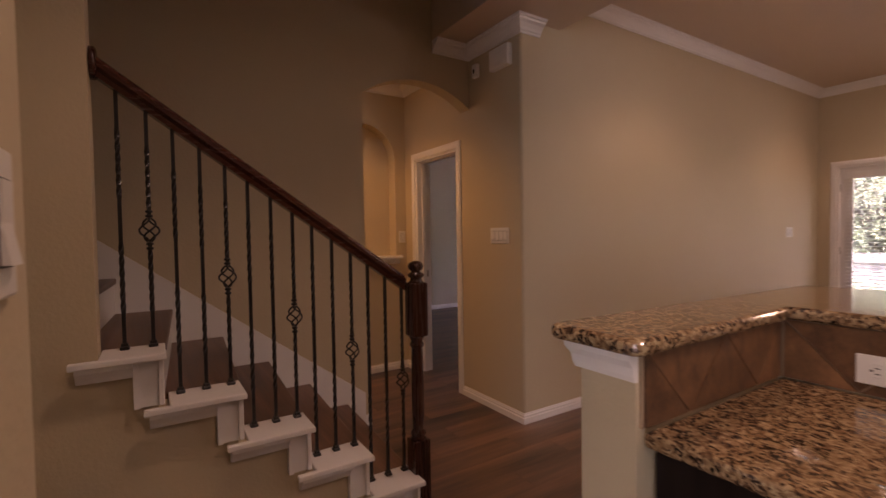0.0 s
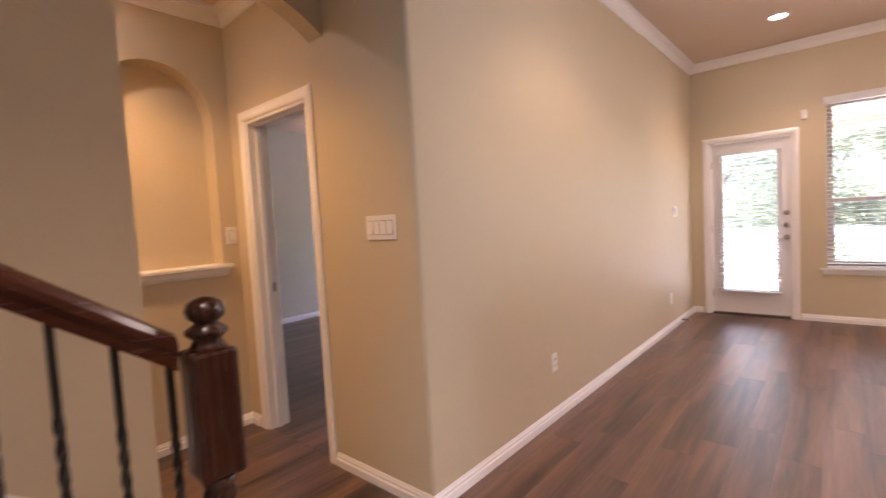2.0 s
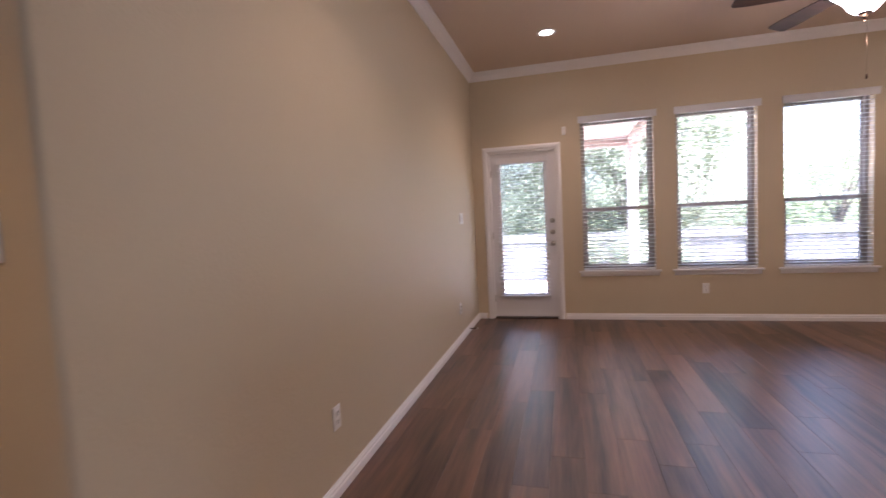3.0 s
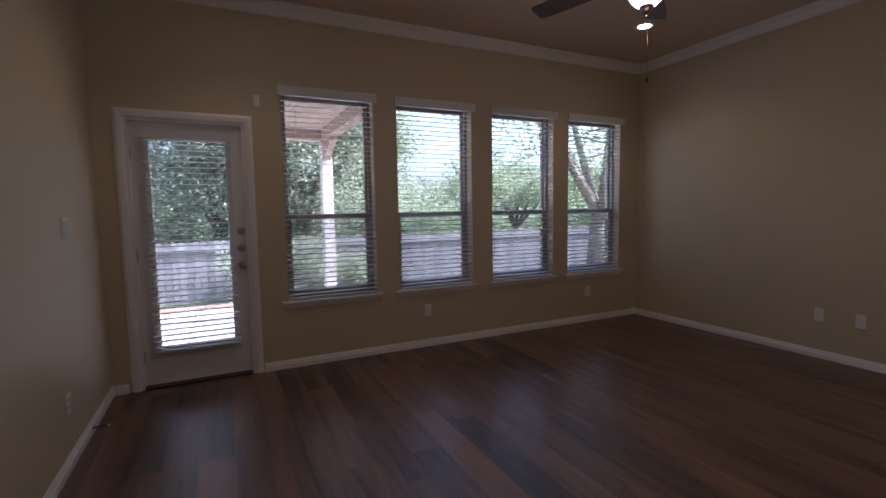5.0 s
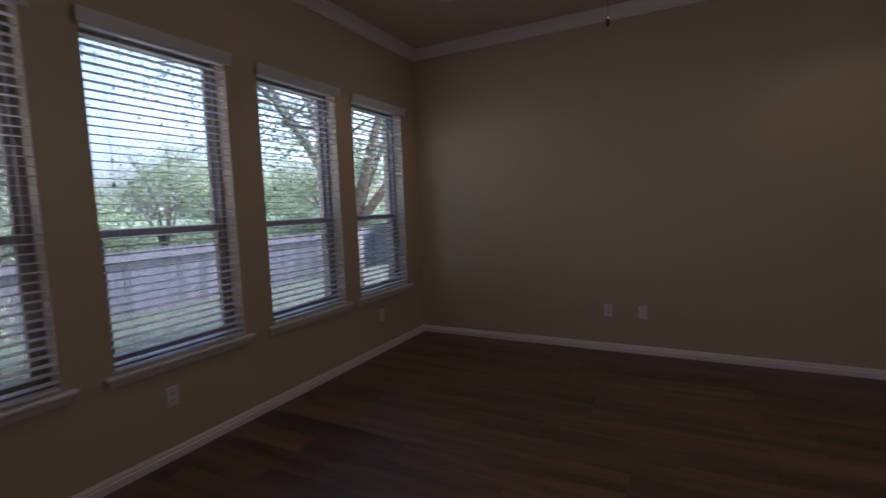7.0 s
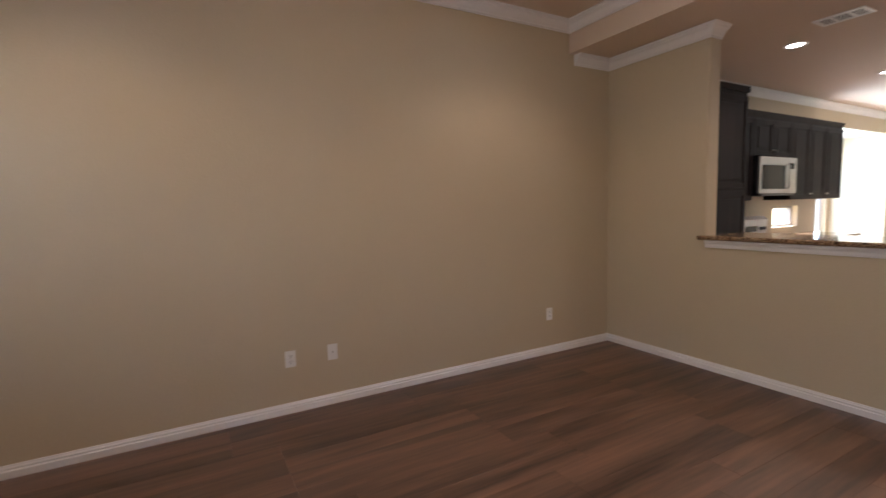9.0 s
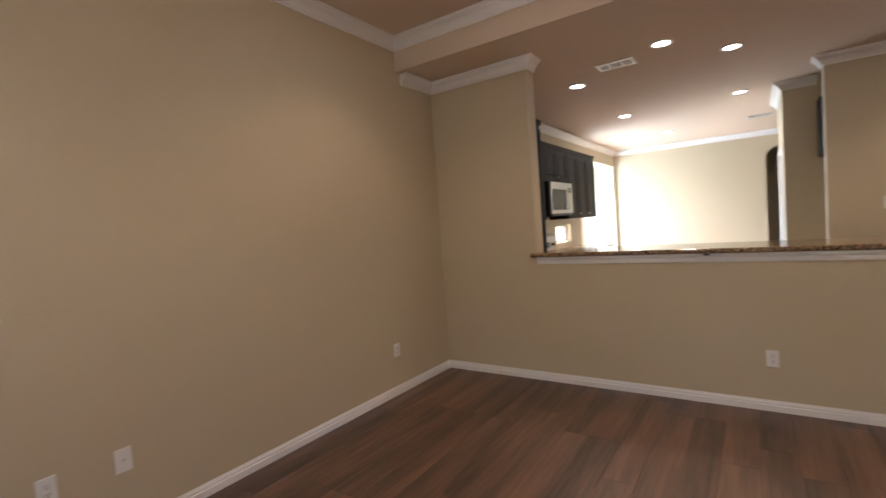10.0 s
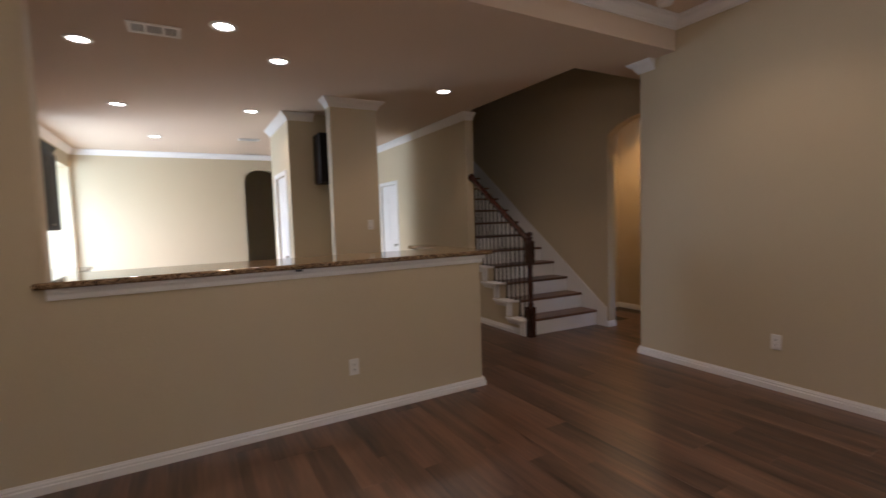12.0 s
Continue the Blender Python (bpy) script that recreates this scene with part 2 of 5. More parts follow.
def leaf_material(name, color):
    m = bpy.data.materials.new(name)
    m.use_nodes = True
    n, l = m.node_tree.nodes, m.node_tree.links
    b = n["Principled BSDF"]
    geo, mix = n.new("ShaderNodeNewGeometry"), n.new("ShaderNodeMix")
    mix.data_type = "RGBA"
    l.new(geo.outputs["Random Per Island"], mix.inputs["Factor"])
    mix.inputs[6].default_value = (*[c * 0.6 for c in color], 1)
    mix.inputs[7].default_value = (*[c * 1.5 for c in color], 1)
    l.new(mix.outputs[2], b.inputs["Base Color"])
    b.inputs["Roughness"].default_value = 0.55
    tl, ms = n.new("ShaderNodeBsdfTranslucent"), n.new("ShaderNodeMixShader")
    l.new(mix.outputs[2], tl.inputs[0])
    ms.inputs[0].default_value = 0.5
    l.new(b.outputs[0], ms.inputs[1])
    l.new(tl.outputs[0], ms.inputs[2])
    l.new(ms.outputs[0], n["Material Output"].inputs[0])
    return m


LEAF = leaf_material("oak_leaves", (0.21, 0.25, 0.14))
LEAF_DARK = leaf_material("shrub_leaves", (0.29, 0.32, 0.22))


# ---- shapes ----
def box(bm, x0, x1, y0, y1, z0, z1, bevel=0.0, segments=2):
    got = bmesh.ops.create_cube(bm, size=1.0)
    vs = got["verts"]
    for v in vs:
        v.co = Vector((x0 + (v.co.x + 0.5) * (x1 - x0), y0 + (v.co.y + 0.5) * (y1 - y0), z0 + (v.co.z + 0.5) * (z1 - z0)))
    if bevel:
        es = list({e for v in vs for e in v.link_edges})
        bmesh.ops.bevel(bm, geom=es, offset=bevel, segments=segments, profile=0.5, affect="EDGES")
    return vs


def boxed(x0, x1, y0, y1, z0, z1, bevel=0.0, segments=2):
    bm = bmesh.new()
    box(bm, x0, x1, y0, y1, z0, z1, bevel, segments)
    return bm


def prism(bm, pts, z0, z1):
    """Upright prism over a plan outline."""
    lo, hi = [bm.verts.new((x, y, z0)) for x, y in pts], [bm.verts.new((x, y, z1)) for x, y in pts]
    bm.faces.new(lo)
    bm.faces.new(hi)
    for i in range(len(pts)):
        j = (i + 1) % len(pts)
        bm.faces.new((lo[i], lo[j], hi[j], hi[i]))
    bmesh.ops.recalc_face_normals(bm, faces=bm.faces)


def slab_from(bm, pts, axis, a, b):
    """A flat outline (two coordinates) pulled along the third axis from a to b."""
    def place(p, d):
        q = list(p)
        q.insert("xyz".index(axis), d)
        return q
    lo, hi = [bm.verts.new(place(p, a)) for p in pts], [bm.verts.new(place(p, b)) for p in pts]
    bm.faces.new(lo)
    bm.faces.new(hi)
    for i in range(len(pts)):
        j = (i + 1) % len(pts)
        bm.faces.new((lo[i], lo[j], hi[j], hi[i]))
    bmesh.ops.recalc_face_normals(bm, faces=bm.faces)


def sweep(bm, profile, path, closed=False):
    """A moulding: profile points (out, z) swept along plan points, out being to the right of the way."""
    n = len(path)
    rings = []
    for i, p in enumerate(path):
        p = Vector(p)
        a = (p - Vector(path[i - 1])).normalized() if i or closed else None
        b = (Vector(path[(i + 1) % n]) - p).normalized() if i < n - 1 or closed else None
        a, b = a or b, b or a
        na, nb = Vector((a.y, -a.x)), Vector((b.y, -b.x))
        mid = (na + nb) / (1 + na.dot(nb))
        rings.append([bm.verts.new((p.x + mid.x * d, p.y + mid.y * d, z)) for d, z in profile])
    m = len(profile)
    for i in range(n if closed else n - 1):
        r, s = rings[i], rings[(i + 1) % n]
        for k in range(m):
            bm.faces.new((r[k], r[(k + 1) % m], s[(k + 1) % m], s[k]))
    if not closed:
        bm.faces.new(rings[0])
        bm.faces.new(rings[-1])
    bmesh.ops.recalc_face_normals(bm, faces=bm.faces)


def lathe(bm, profile, center=(0, 0, 0), sides=24):
    """A turned shape from (radius, z) pairs."""
    rings = []
    for r, z in profile:
        rings.append([bm.verts.new((center[0] + r * math.cos(2 * math.pi * k / sides), center[1] + r * math.sin(2 * math.pi * k / sides), center[2] + z)) for k in range(sides)])
    for a, b in zip(rings, rings[1:]):
        for k in range(sides):
            f = bm.faces.new((a[k], a[(k + 1) % sides], b[(k + 1) % sides], b[k]))
            f.smooth = True
    bm.faces.new(rings[0])
    bm.faces.new(rings[-1])
    bmesh.ops.recalc_face_normals(bm, faces=bm.faces)


def tube(bm, pts, radii, sides=8):
    """A round bar through points, tapered by radii."""
    pts = [Vector(p) for p in pts]
    rings = []
    up = Vector((0.13, 0.31, 1)).normalized()
    for i, p in enumerate(pts):
        d = (pts[min(i + 1, len(pts) - 1)] - pts[max(i - 1, 0)]).normalized()
        u = d.cross(up if abs(d.dot(up)) < 0.97 else Vector((1, 0, 0))).normalized()
        v = d.cross(u)
        r = radii[i] if isinstance(radii, (list, tuple)) else radii
        rings.append([bm.verts.new(p + r * (math.cos(2 * math.pi * k / sides) * u + math.sin(2 * math.pi * k / sides) * v)) for k in range(sides)])
    for a, b in zip(rings, rings[1:]):
        best = min(range(sides), key=lambda s: (a[0].co - b[s].co).length)
        for k in range(sides):
            f = bm.faces.new((a[k], a[(k + 1) % sides], b[(k + 1 + best) % sides], b[(k + best) % sides]))
            f.smooth = True
    bm.faces.new(rings[0])
    bm.faces.new(rings[-1])


def obj(name, bm, mat, parent=None, label="", category="", group="", kind=""):
    me = bpy.data.meshes.new(name)
    bmesh.ops.recalc_face_normals(bm, faces=bm.faces)
    bm.to_mesh(me)
    bm.free()
    me.materials.append(mat)
    ob = new(name, me)
    if parent:
        ob.parent = parent
    return tagged(ob, label, category, group, kind)


def part(name, bm, mat, parent, label=""):
    return obj(name, bm, mat, parent, label)


def thing(name, at, label, category, group="", turn=0):
    ob = new(name)
    ob.empty_display_size = 0.1
    ob.matrix_world = pose(*at, 0, 0, turn)
    return tagged(ob, label, category, group)


def structure(name, bm, mat, label=""):
    return obj(name, bm, mat, None, label, "", "", "structure")


def wall_x(bm, y, thick, x0, x1, z0, z1, openings=()):
    """A wall along x with its body from y to y + thick; openings (a, b, sill, head)."""
    if openings and all(s <= z0 for _, _, s, _ in openings):
        # openings down to the floor: one notched outline
        pts = [(x0, z0)]
        for a, b, s, h in sorted(openings):
            pts += [(a, z0), (a, h), (b, h), (b, z0)]
        slab_from(bm, pts + [(x1, z0), (x1, z1), (x0, z1)], "y", y, y + thick)
        return
    xs = x0
    for a, b, s, h in sorted(openings):
        box(bm, xs, a, y, y + thick, z0, z1)
        if s > z0:
            box(bm, a, b, y, y + thick, z0, s)
        if h < z1:
            box(bm, a, b, y, y + thick, h, z1)
        xs = b
    box(bm, xs, x1, y, y + thick, z0, z1)


def wall_y(bm, x, thick, y0, y1, z0, z1, openings=()):
    if openings and all(s <= z0 for _, _, s, _ in openings):
        pts = [(y0, z0)]
        for a, b, s, h in sorted(openings):
            pts += [(a, z0), (a, h), (b, h), (b, z0)]
        slab_from(bm, pts + [(y1, z0), (y1, z1), (y0, z1)], "x", x, x + thick)
        return
    ys = y0
    for a, b, s, h in sorted(openings):
        box(bm, x, x + thick, ys, a, z0, z1)
        if s > z0:
            box(bm, x, x + thick, a, b, z0, s)
        if h < z1:
            box(bm, x, x + thick, a, b, h, z1)
        ys = b
    box(bm, x, x + thick, ys, y1, z0, z1)


# ---- plan ----
XL, XR, YS, YW = -2.415, 3.085, 2.266, 7.25      # long wall, right wall, switch wall, window wall
YH = 2.115                                       # great-room face of the half wall
ZK, ZG, ZU = 2.785, 3.058, 5.3                   # kitchen ceiling, great-room ceiling, stairwell ceiling
YB = 2.64                                        # face of the drop to the kitchen ceiling
XD, XA = -3.02, -3.14                            # stair wall face, its back
XS = -1.92                                       # face of the wall and stringer on the open side of the stair
YF = -4.85                                       # far kitchen wall
XN = -4.12                                       # niche wall
WINDOWS = ((-1.113, -0.313), (-0.083, 0.718), (0.966, 1.766), (1.98, 2.78))
WZ0, WZ1 = 0.585, 2.395
BD = (-2.225, -1.405, 2.08)                        # garden door opening

# ---- structure ----
bm = bmesh.new()
wall_x(bm, YW, 0.24, XL - 0.14, XR + 0.14, -0.12, ZG + 0.2, [(a, b, WZ0, WZ1) for a, b in WINDOWS] + [(BD[0], BD[1], -0.12, BD[2])])
structure("wall_north", bm, PAINT, "tan orange-peel painted wall with four windows and a garden door")

# long wall with its rounded outside corner, and the short return with the switches
R = 0.02
corner = [(XL - R + R * math.cos(a), YS + R + R * math.sin(a)) for a in [radians(-90 + 15 * k) for k in range(7)]]
bm = bmesh.new()
prism(bm, [(XA, YS)] + corner + [(XL, YW), (XL - 0.14, YW), (XL - 0.14, YS + 0.14), (XA, YS + 0.14)], 0, ZG + 0.2)
structure("wall_west", bm, PAINT, "long tan orange-peel painted wall with a rounded corner")
bm = bmesh.new()
wall_x(bm, YS, 0.14, XN - 0.13, XA, 0, ZK + 0.3, [(-3.915, -3.205, 0, 2.035)])
structure("wall_hall_north", bm, PAINT, "tan painted hall wall with a doorway")

bm = bmesh.new()
wall_y(bm, XR, 0.18, YF, YW, 0, ZG + 0.2, [(-1.72, -1.05, 1.02, 1.30), (-4.76, -2.26, 0.0, 2.46)])
structure("wall_east", bm, PAINT, "plain tan orange-peel painted wall")

# full-height stub beside the bar
bm = bmesh.new()
c2 = [(2.08 + R - R * math.cos(a), YH - R + R * math.sin(a)) for a in [radians(15 * k) for k in range(7)]]
prism(bm, [(2.08, YH - 0.14), (2.08, YH), (XR, YH), (XR, YH - 0.14)], 0, 1.082)
prism(bm, [(2.08, YH - 0.14)] + c2 + [(XR, YH), (XR, YH - 0.14)], 1.082, ZK)
structure("wall_stub", bm, PAINT, "tan painted wall stub beside the breakfast bar")

# half wall in an L under the bar
LX0, LX1, LY0 = -0.745, -0.615, 0.935
LXF = -0.65                                     # outer face of the leg behind its end post
YC = 1.575                                       # kitchen face of the half wall
bm = bmesh.new()
prism(bm, [(LX0 - 0.01, LY0), (LX1, LY0), (LX1, YC), (2.08, YC), (2.08, YH), (LXF + 0.015, YH), (LXF, YH - 0.015), (LXF, LY0 + 0.16), (LX0 - 0.01, LY0 + 0.15)], 0, 1.082)
structure("wall_half", bm, PAINT, "tan painted half wall carrying a granite bar top")

# window bay of the kitchen
XB = XR + 0.80
bm = bmesh.new()
box(bm, XR + 0.18, XB, -4.88, -4.76, 0, 2.6)
box(bm, XR + 0.18, XB, -2.26, -2.14, 0, 2.6)
wall_y(bm, XB, 0.14, -4.88, -2.14, 0, 2.6, [(-4.64, -3.56, 0.45, 2.32), (-3.46, -2.38, 0.45, 2.32)])
structure("wall_bay", bm, PAINT, "tan painted walls of the kitchen window bay")
bm = bmesh.new()
box(bm, XR + 0.18, XB, -4.76, -2.26, 2.46, 2.6)
structure("ceiling_bay", bm, CEIL)

# pillar beside the kitchen passage, and the pantry block behind it
def round_rect(x0, x1, y0, y1, r=0.018):
    pts = []
    for cx, cy, a0 in ((x1 - r, y0 + r, -90), (x1 - r, y1 - r, 0), (x0 + r, y1 - r, 90), (x0 + r, y0 + r, 180)):
        pts += [(cx + r * math.cos(radians(a0 + 22.5 * k)), cy + r * math.sin(radians(a0 + 22.5 * k))) for k in range(5)]
    return pts
bm = bmesh.new()
prism(bm, round_rect(-0.635, -0.07, -0.13, 0.011), 0, ZK)
structure("wall_pillar", bm, PAINT, "tan painted end wall with a light switch")
bm = bmesh.new()
prism(bm, round_rect(-0.62, -0.51, -2.05, -0.13), 0, ZK)
structure("wall_hall_east", bm, PAINT, "tan painted wall between hall and kitchen")
bm = bmesh.new()
wall_y(bm, 0.10, 0.12, -2.05, -0.98, 0, ZK, [(-1.86, -1.14, 0, 2.03)])
wall_x(bm, -0.98, 0.12, -0.51, 0.22, 0, ZK)
wall_x(bm, -2.17, 0.12, -0.62, 0.22, 0, ZK)
structure("wall_pantry", bm, PAINT, "tan painted pantry walls with a doorway")

# wall on the open side of the stair, stringer wall under the steps
RUN, RISE, NOSE, STEPS = 0.251, 0.187, 1.15, 14
bm = bmesh.new()
wall_y(bm, XS - 0.12, 0.12, YF, -0.05, 0, ZU, [(-3.12, -2.40, 0, 2.03)])
structure("wall_stair_side", bm, PAINT, "tan painted wall along the hall beside the stair")
pts = [(-0.05, 0.0), (NOSE - 0.03, 0.0)]
for k in range(5):
    pts += [(NOSE - 0.03 - RUN * k, RISE * (k + 1) - 0.022), (max(NOSE - 0.03 - RUN * (k + 1), -0.05), RISE * (k + 1) - 0.022)]
bm = bmesh.new()
slab_from(bm, pts, "x", XS - 0.12, XS)
structure("wall_stringer", bm, PAINT, "tan painted stepped wall below the open side of the stair")

# stair wall with the arched opening to the hall
AY0, AY1, SPRING, RISEA = 1.36, YS, 2.31, 0.155
arc = []
half = (AY1 - AY0) / 2
rad = (half * half + RISEA * RISEA) / (2 * RISEA)
for k in range(17):
    y = AY0 + (AY1 - AY0) * k / 16
    arc.append((y, SPRING + RISEA - rad + math.sqrt(max(0, rad * rad - (y - AY0 - half) ** 2))))
bm = bmesh.new()
slab_from(bm, [(YF, 0), (AY0 - 0.02, 0), (AY0, 0.02)] + arc + [(AY1, ZU), (YF, ZU)], "x", XA, XD)
structure("wall_stair", bm, PAINT, "tall tan wall beside the stair with an arched opening")

# hall behind the arch: niche wall, end wall
NY0, NY1, NZ0, NZS = 1.50, 2.15, 1.10, 2.06
bm = bmesh.new()
nhalf = (NY1 - NY0) / 2
narc = [(NY0 + nhalf - nhalf * math.cos(radians(180 * k / 18)), NZS + nhalf * math.sin(radians(180 * k / 18))) for k in range(19)]
box(bm, XN - 0.14, XN, 0.60, NY0, 0, ZK + 0.3)
box(bm, XN - 0.14, XN, NY1, YS, 0, ZK + 0.3)
box(bm, XN - 0.14, XN, NY0, NY1, 0, NZ0)
slab_from(bm, narc + [(NY1, ZK + 0.3), (NY0, ZK + 0.3)], "x", XN - 0.14, XN)
box(bm, XN - 0.20, XN - 0.14, NY0 - 0.1, NY1 + 0.1, NZ0 - 0.1, ZK)
structure("wall_niche", bm, PAINT, "tan hall wall with an arched recess")
bm = bmesh.new()
wall_x(bm, 0.48, 0.12, XN - 0.14, XA, 0, ZK + 0.3)
structure("wall_hall_end", bm, PAINT)

# far kitchen wall with its arched doorway, rear stairwell
FA0, FA1 = -0.35, 0.33
fh = (FA1 - FA0) / 2
farc = [(FA0 + fh - fh * math.cos(radians(180 * k / 14)), 2.28 + 0.22 * math.sin(radians(180 * k / 14))) for k in range(15)]
bm = bmesh.new()
box(bm, XA, FA0, YF - 0.14, YF, 0, ZU)
box(bm, FA1, XR + 0.18, YF - 0.14, YF, 0, ZU)
slab_from(bm, farc + [(FA1, ZU), (FA0, ZU)], "y", YF - 0.14, YF)
structure("wall_south", bm, PAINT, "pale sunlit kitchen wall with an arched doorway")
bm = bmesh.new()
box(bm, -0.8, 1.4, YF - 2.0, YF - 1.9, 0, 3)
box(bm, -0.9, -0.8, YF - 2.0, YF - 0.14, 0, 3)
box(bm, 1.4, 1.5, YF - 2.0, YF - 0.14, 0, 3)
box(bm, -0.9, 1.5, YF - 2.0, YF - 0.14, 2.95, 3.05)
structure("wall_back_hall", bm, PAINT)

# bedroom seen through the doorway
bm = bmesh.new()
wall_y(bm, -7.14, 0.14, YS + 0.14, 6.2, 0, 2.85)
wall_x(bm, 6.2, 0.14, -7.14, XL - 0.14, 0, 2.85, [(-5.8, -4.0, 0.75, 2.1)])
wall_x(bm, YS + 0.143, 0.01, -7.0, -3.97, 0, 2.75)
box(bm, -3.15, XL - 0.143, YS + 0.143, YS + 0.153, 0, 2.75)
box(bm, XL - 0.153, XL - 0.143, YS + 0.153, 6.2, 0, 2.75)
wall_x(bm, YS - 0.02, 0.14, -7.14, XN - 0.21, 0, 2.85)
structure("wall_bedroom", bm, GREY_PAINT, "grey-green painted bedroom walls")

# ceilings
bm = bmesh.new()
box(bm, XL, XR, YB, YW, ZG, ZG + 0.12)
structure("ceiling_great_room", bm, CEIL, "tan ceiling of the great room")
bm = bmesh.new()
SO = 1.93
box(bm, XS, XR, YF, YB, ZK, ZK + 0.45)
box(bm, XD, XS, SO, YB, ZK, ZK + 0.45)
structure("ceiling_kitchen", bm, CEIL, "lower tan ceiling with recessed lights")
bm = bmesh.new()
box(bm, XN, XA, 0.6, YS, ZK, ZK + 0.1)
structure("ceiling_hall", bm, CEIL, "hall ceiling")
bm = bmesh.new()
box(bm, -7.0, XL - 0.14, YS + 0.14, 6.2, 2.75, 2.85)
structure("ceiling_bedroom", bm, CEIL)
bm = bmesh.new()
box(bm, XD, XS + 0.6, YF, SO + 0.1, ZU, ZU + 0.1)
wall_y(bm, XS, 0.12, YF, SO + 0.1, ZK + 0.45, ZU)
wall_x(bm, SO, 0.1, XD, XS, ZK + 0.45, ZU)
structure("ceiling_stairwell", bm, CEIL)

# mouldings
CROWN = [(0, 0), (0.012, 0), (0.014, 0.012), (0.022, 0.018), (0.030, 0.034), (0.046, 0.054), (0.066, 0.066), (0.070, 0.076), (0.082, 0.080), (0.084, 0.096), (0, 0.096)]


def crown(path, top, closed=False):
    bm = bmesh.new()
    sweep(bm, [(d, top - 0.0975 + z) for d, z in CROWN], path, closed)
    return structure("crown_trim", bm, WHITE, "white painted crown moulding")


crown([(XL, YB), (XL, YW), (XR, YW), (XR, YB)], ZG, closed=True)
crown([(XD, SO), (XD, YS), (XL, YS), (XL, 2.44)], ZK)
crown([(XR, YB - 0.06), (XR, YH), (2.08, YH), (2.08, YH - 0.14)], ZK)
crown([(-0.07, -0.13), (-0.07, 0.011), (-0.635, 0.011), (-0.635, -0.13)], ZK)
crown([(0.22, -2.17), (0.22, -0.86), (-0.1, -0.86)], ZK)
crown([(XR, YH - 0.14), (XR, YF), (XS, YF), (XS, -0.05), (XS - 0.12, -0.05)], ZK)
crown([(XN, 0.6), (XN, YS), (XA, YS), (XA, 0.6)], ZK)

BASE = [(0, 0), (0.018, 0), (0.018, 0.040), (0.011, 0.045), (0.012, 0.056), (0.007, 0.064), (0.005, 0.072), (0, 0.072)]


def baseboard(path, mat=None):
    bm = bmesh.new()
    sweep(bm, BASE, path)
    return structure("baseboard", bm, mat or WHITE, "white painted baseboard")


baseboard([(-3.135, YS), (XL, YS), (XL, YW), (-2.305, YW)])
baseboard([(-1.335, YW), (XR, YW), (XR, YH), (LXF, YH), (LXF, LY0 + 0.16), (LX0 - 0.01, LY0 + 0.15), (LX0 - 0.01, LY0), (LX1, LY0)])
baseboard([(XA, 0.6), (XN, 0.6), (XN, YS), (-3.99, YS)])
baseboard([(-0.07, -0.13), (-0.07, 0.011), (-0.635, 0.011), (-0.635, -0.13)])
baseboard([(XS, YF), (XS, -3.18)])
baseboard([(XS, -2.34), (XS, NOSE - 0.03)])
baseboard([(XD, 1.32), (XD, AY0), (XA, AY0)])
baseboard([(-7.0, YS + 0.16), (-7.0, 6.2)])


# ---- doors and windows ----
def casing(axis, plane, out, a, b, head, name="door_trim", width=0.062):
    """Three mitred pieces of casing round an opening; axis 'x' for a wall along x; out is the side it stands on."""
    prof = ((0.0, 0.010), (0.012, 0.016), (0.040, 0.018), (0.056, 0.012), (width, 0.010))
    bm = bmesh.new()
    for (p, q) in (((a, 0.0), (a, head)), ((a, head), (b, head)), ((b, head), (b, 0.0))):
        rows = []
        for s, (px, pz) in enumerate((p, q)):
            ring = []
            for w, d in (*prof, (width, 0.0), (0.0, 0.0)):
                gx = px + (-w if px == a else w)
                gz = pz + (w if pz == head else 0.0)
                ring.append(bm.verts.new((gx, plane + out * d, gz) if axis == "x" else (plane + out * d, gx, gz)))
            rows.append(ring)
        n = len(rows[0])
        for k in range(n):
            bm.faces.new((rows[0][k], rows[0][(k + 1) % n], rows[1][(k + 1) % n], rows[1][k]))
        bm.faces.new(rows[0])
        bm.faces.new(rows[1])
    return structure(name, bm, WHITE, "white painted door casing")


casing("x", YS, -1, -3.915, -3.205, 2.035)
casing("x", YW, -1, BD[0], BD[1], BD[2])
casing("y", XS, 1, -3.12, -2.40, 2.03)
casing("y", 0.22, 1, -1.86, -1.14, 2.03)
bm = bmesh.new()
box(bm, -3.915, -3.885, YS, YS + 0.14, 0, 2.017)
box(bm, -3.223, -3.205, YS, YS + 0.14, 0, 2.017)
box(bm, -3.915, -3.205, YS, YS + 0.14, 2.017, 2.035)
box(bm, -3.885, -3.873, YS + 0.05, YS + 0.085, 0, 2.005)
box(bm, -3.897, -3.223, YS + 0.05, YS + 0.085, 2.005, 2.017)
structure("door_jamb", bm, WHITE, "white painted door jamb")
bm = boxed(-3.8855, -3.8825, YS + 0.088, YS + 0.115, 0.92, 0.98)
structure("strike_plate", bm, NICKEL, "small dark metal strike plate")


def knob(parent, at, axis, out, r=0.027):
    """Round knob with rose, on a face looking along axis."""
    bm = bmesh.new()
    lathe(bm, [(0.031, 0), (0.031, 0.006), (0.012, 0.010), (0.010, 0.032), (r * 0.8, 0.038), (r, 0.050), (r * 0.85, 0.062), (0.006, 0.066)], sides=20)
    turn = Matrix.Rotation(radians(90) * (1 if out < 0 else -1), 4, "X") if axis == "y" else Matrix.Rotation(radians(90) * out, 4, "Y")
    bmesh.ops.transform(bm, matrix=Matrix.Translation(at) @ turn, verts=bm.verts)
    return part("door_knob", bm, NICKEL, parent, "satin nickel round knob")


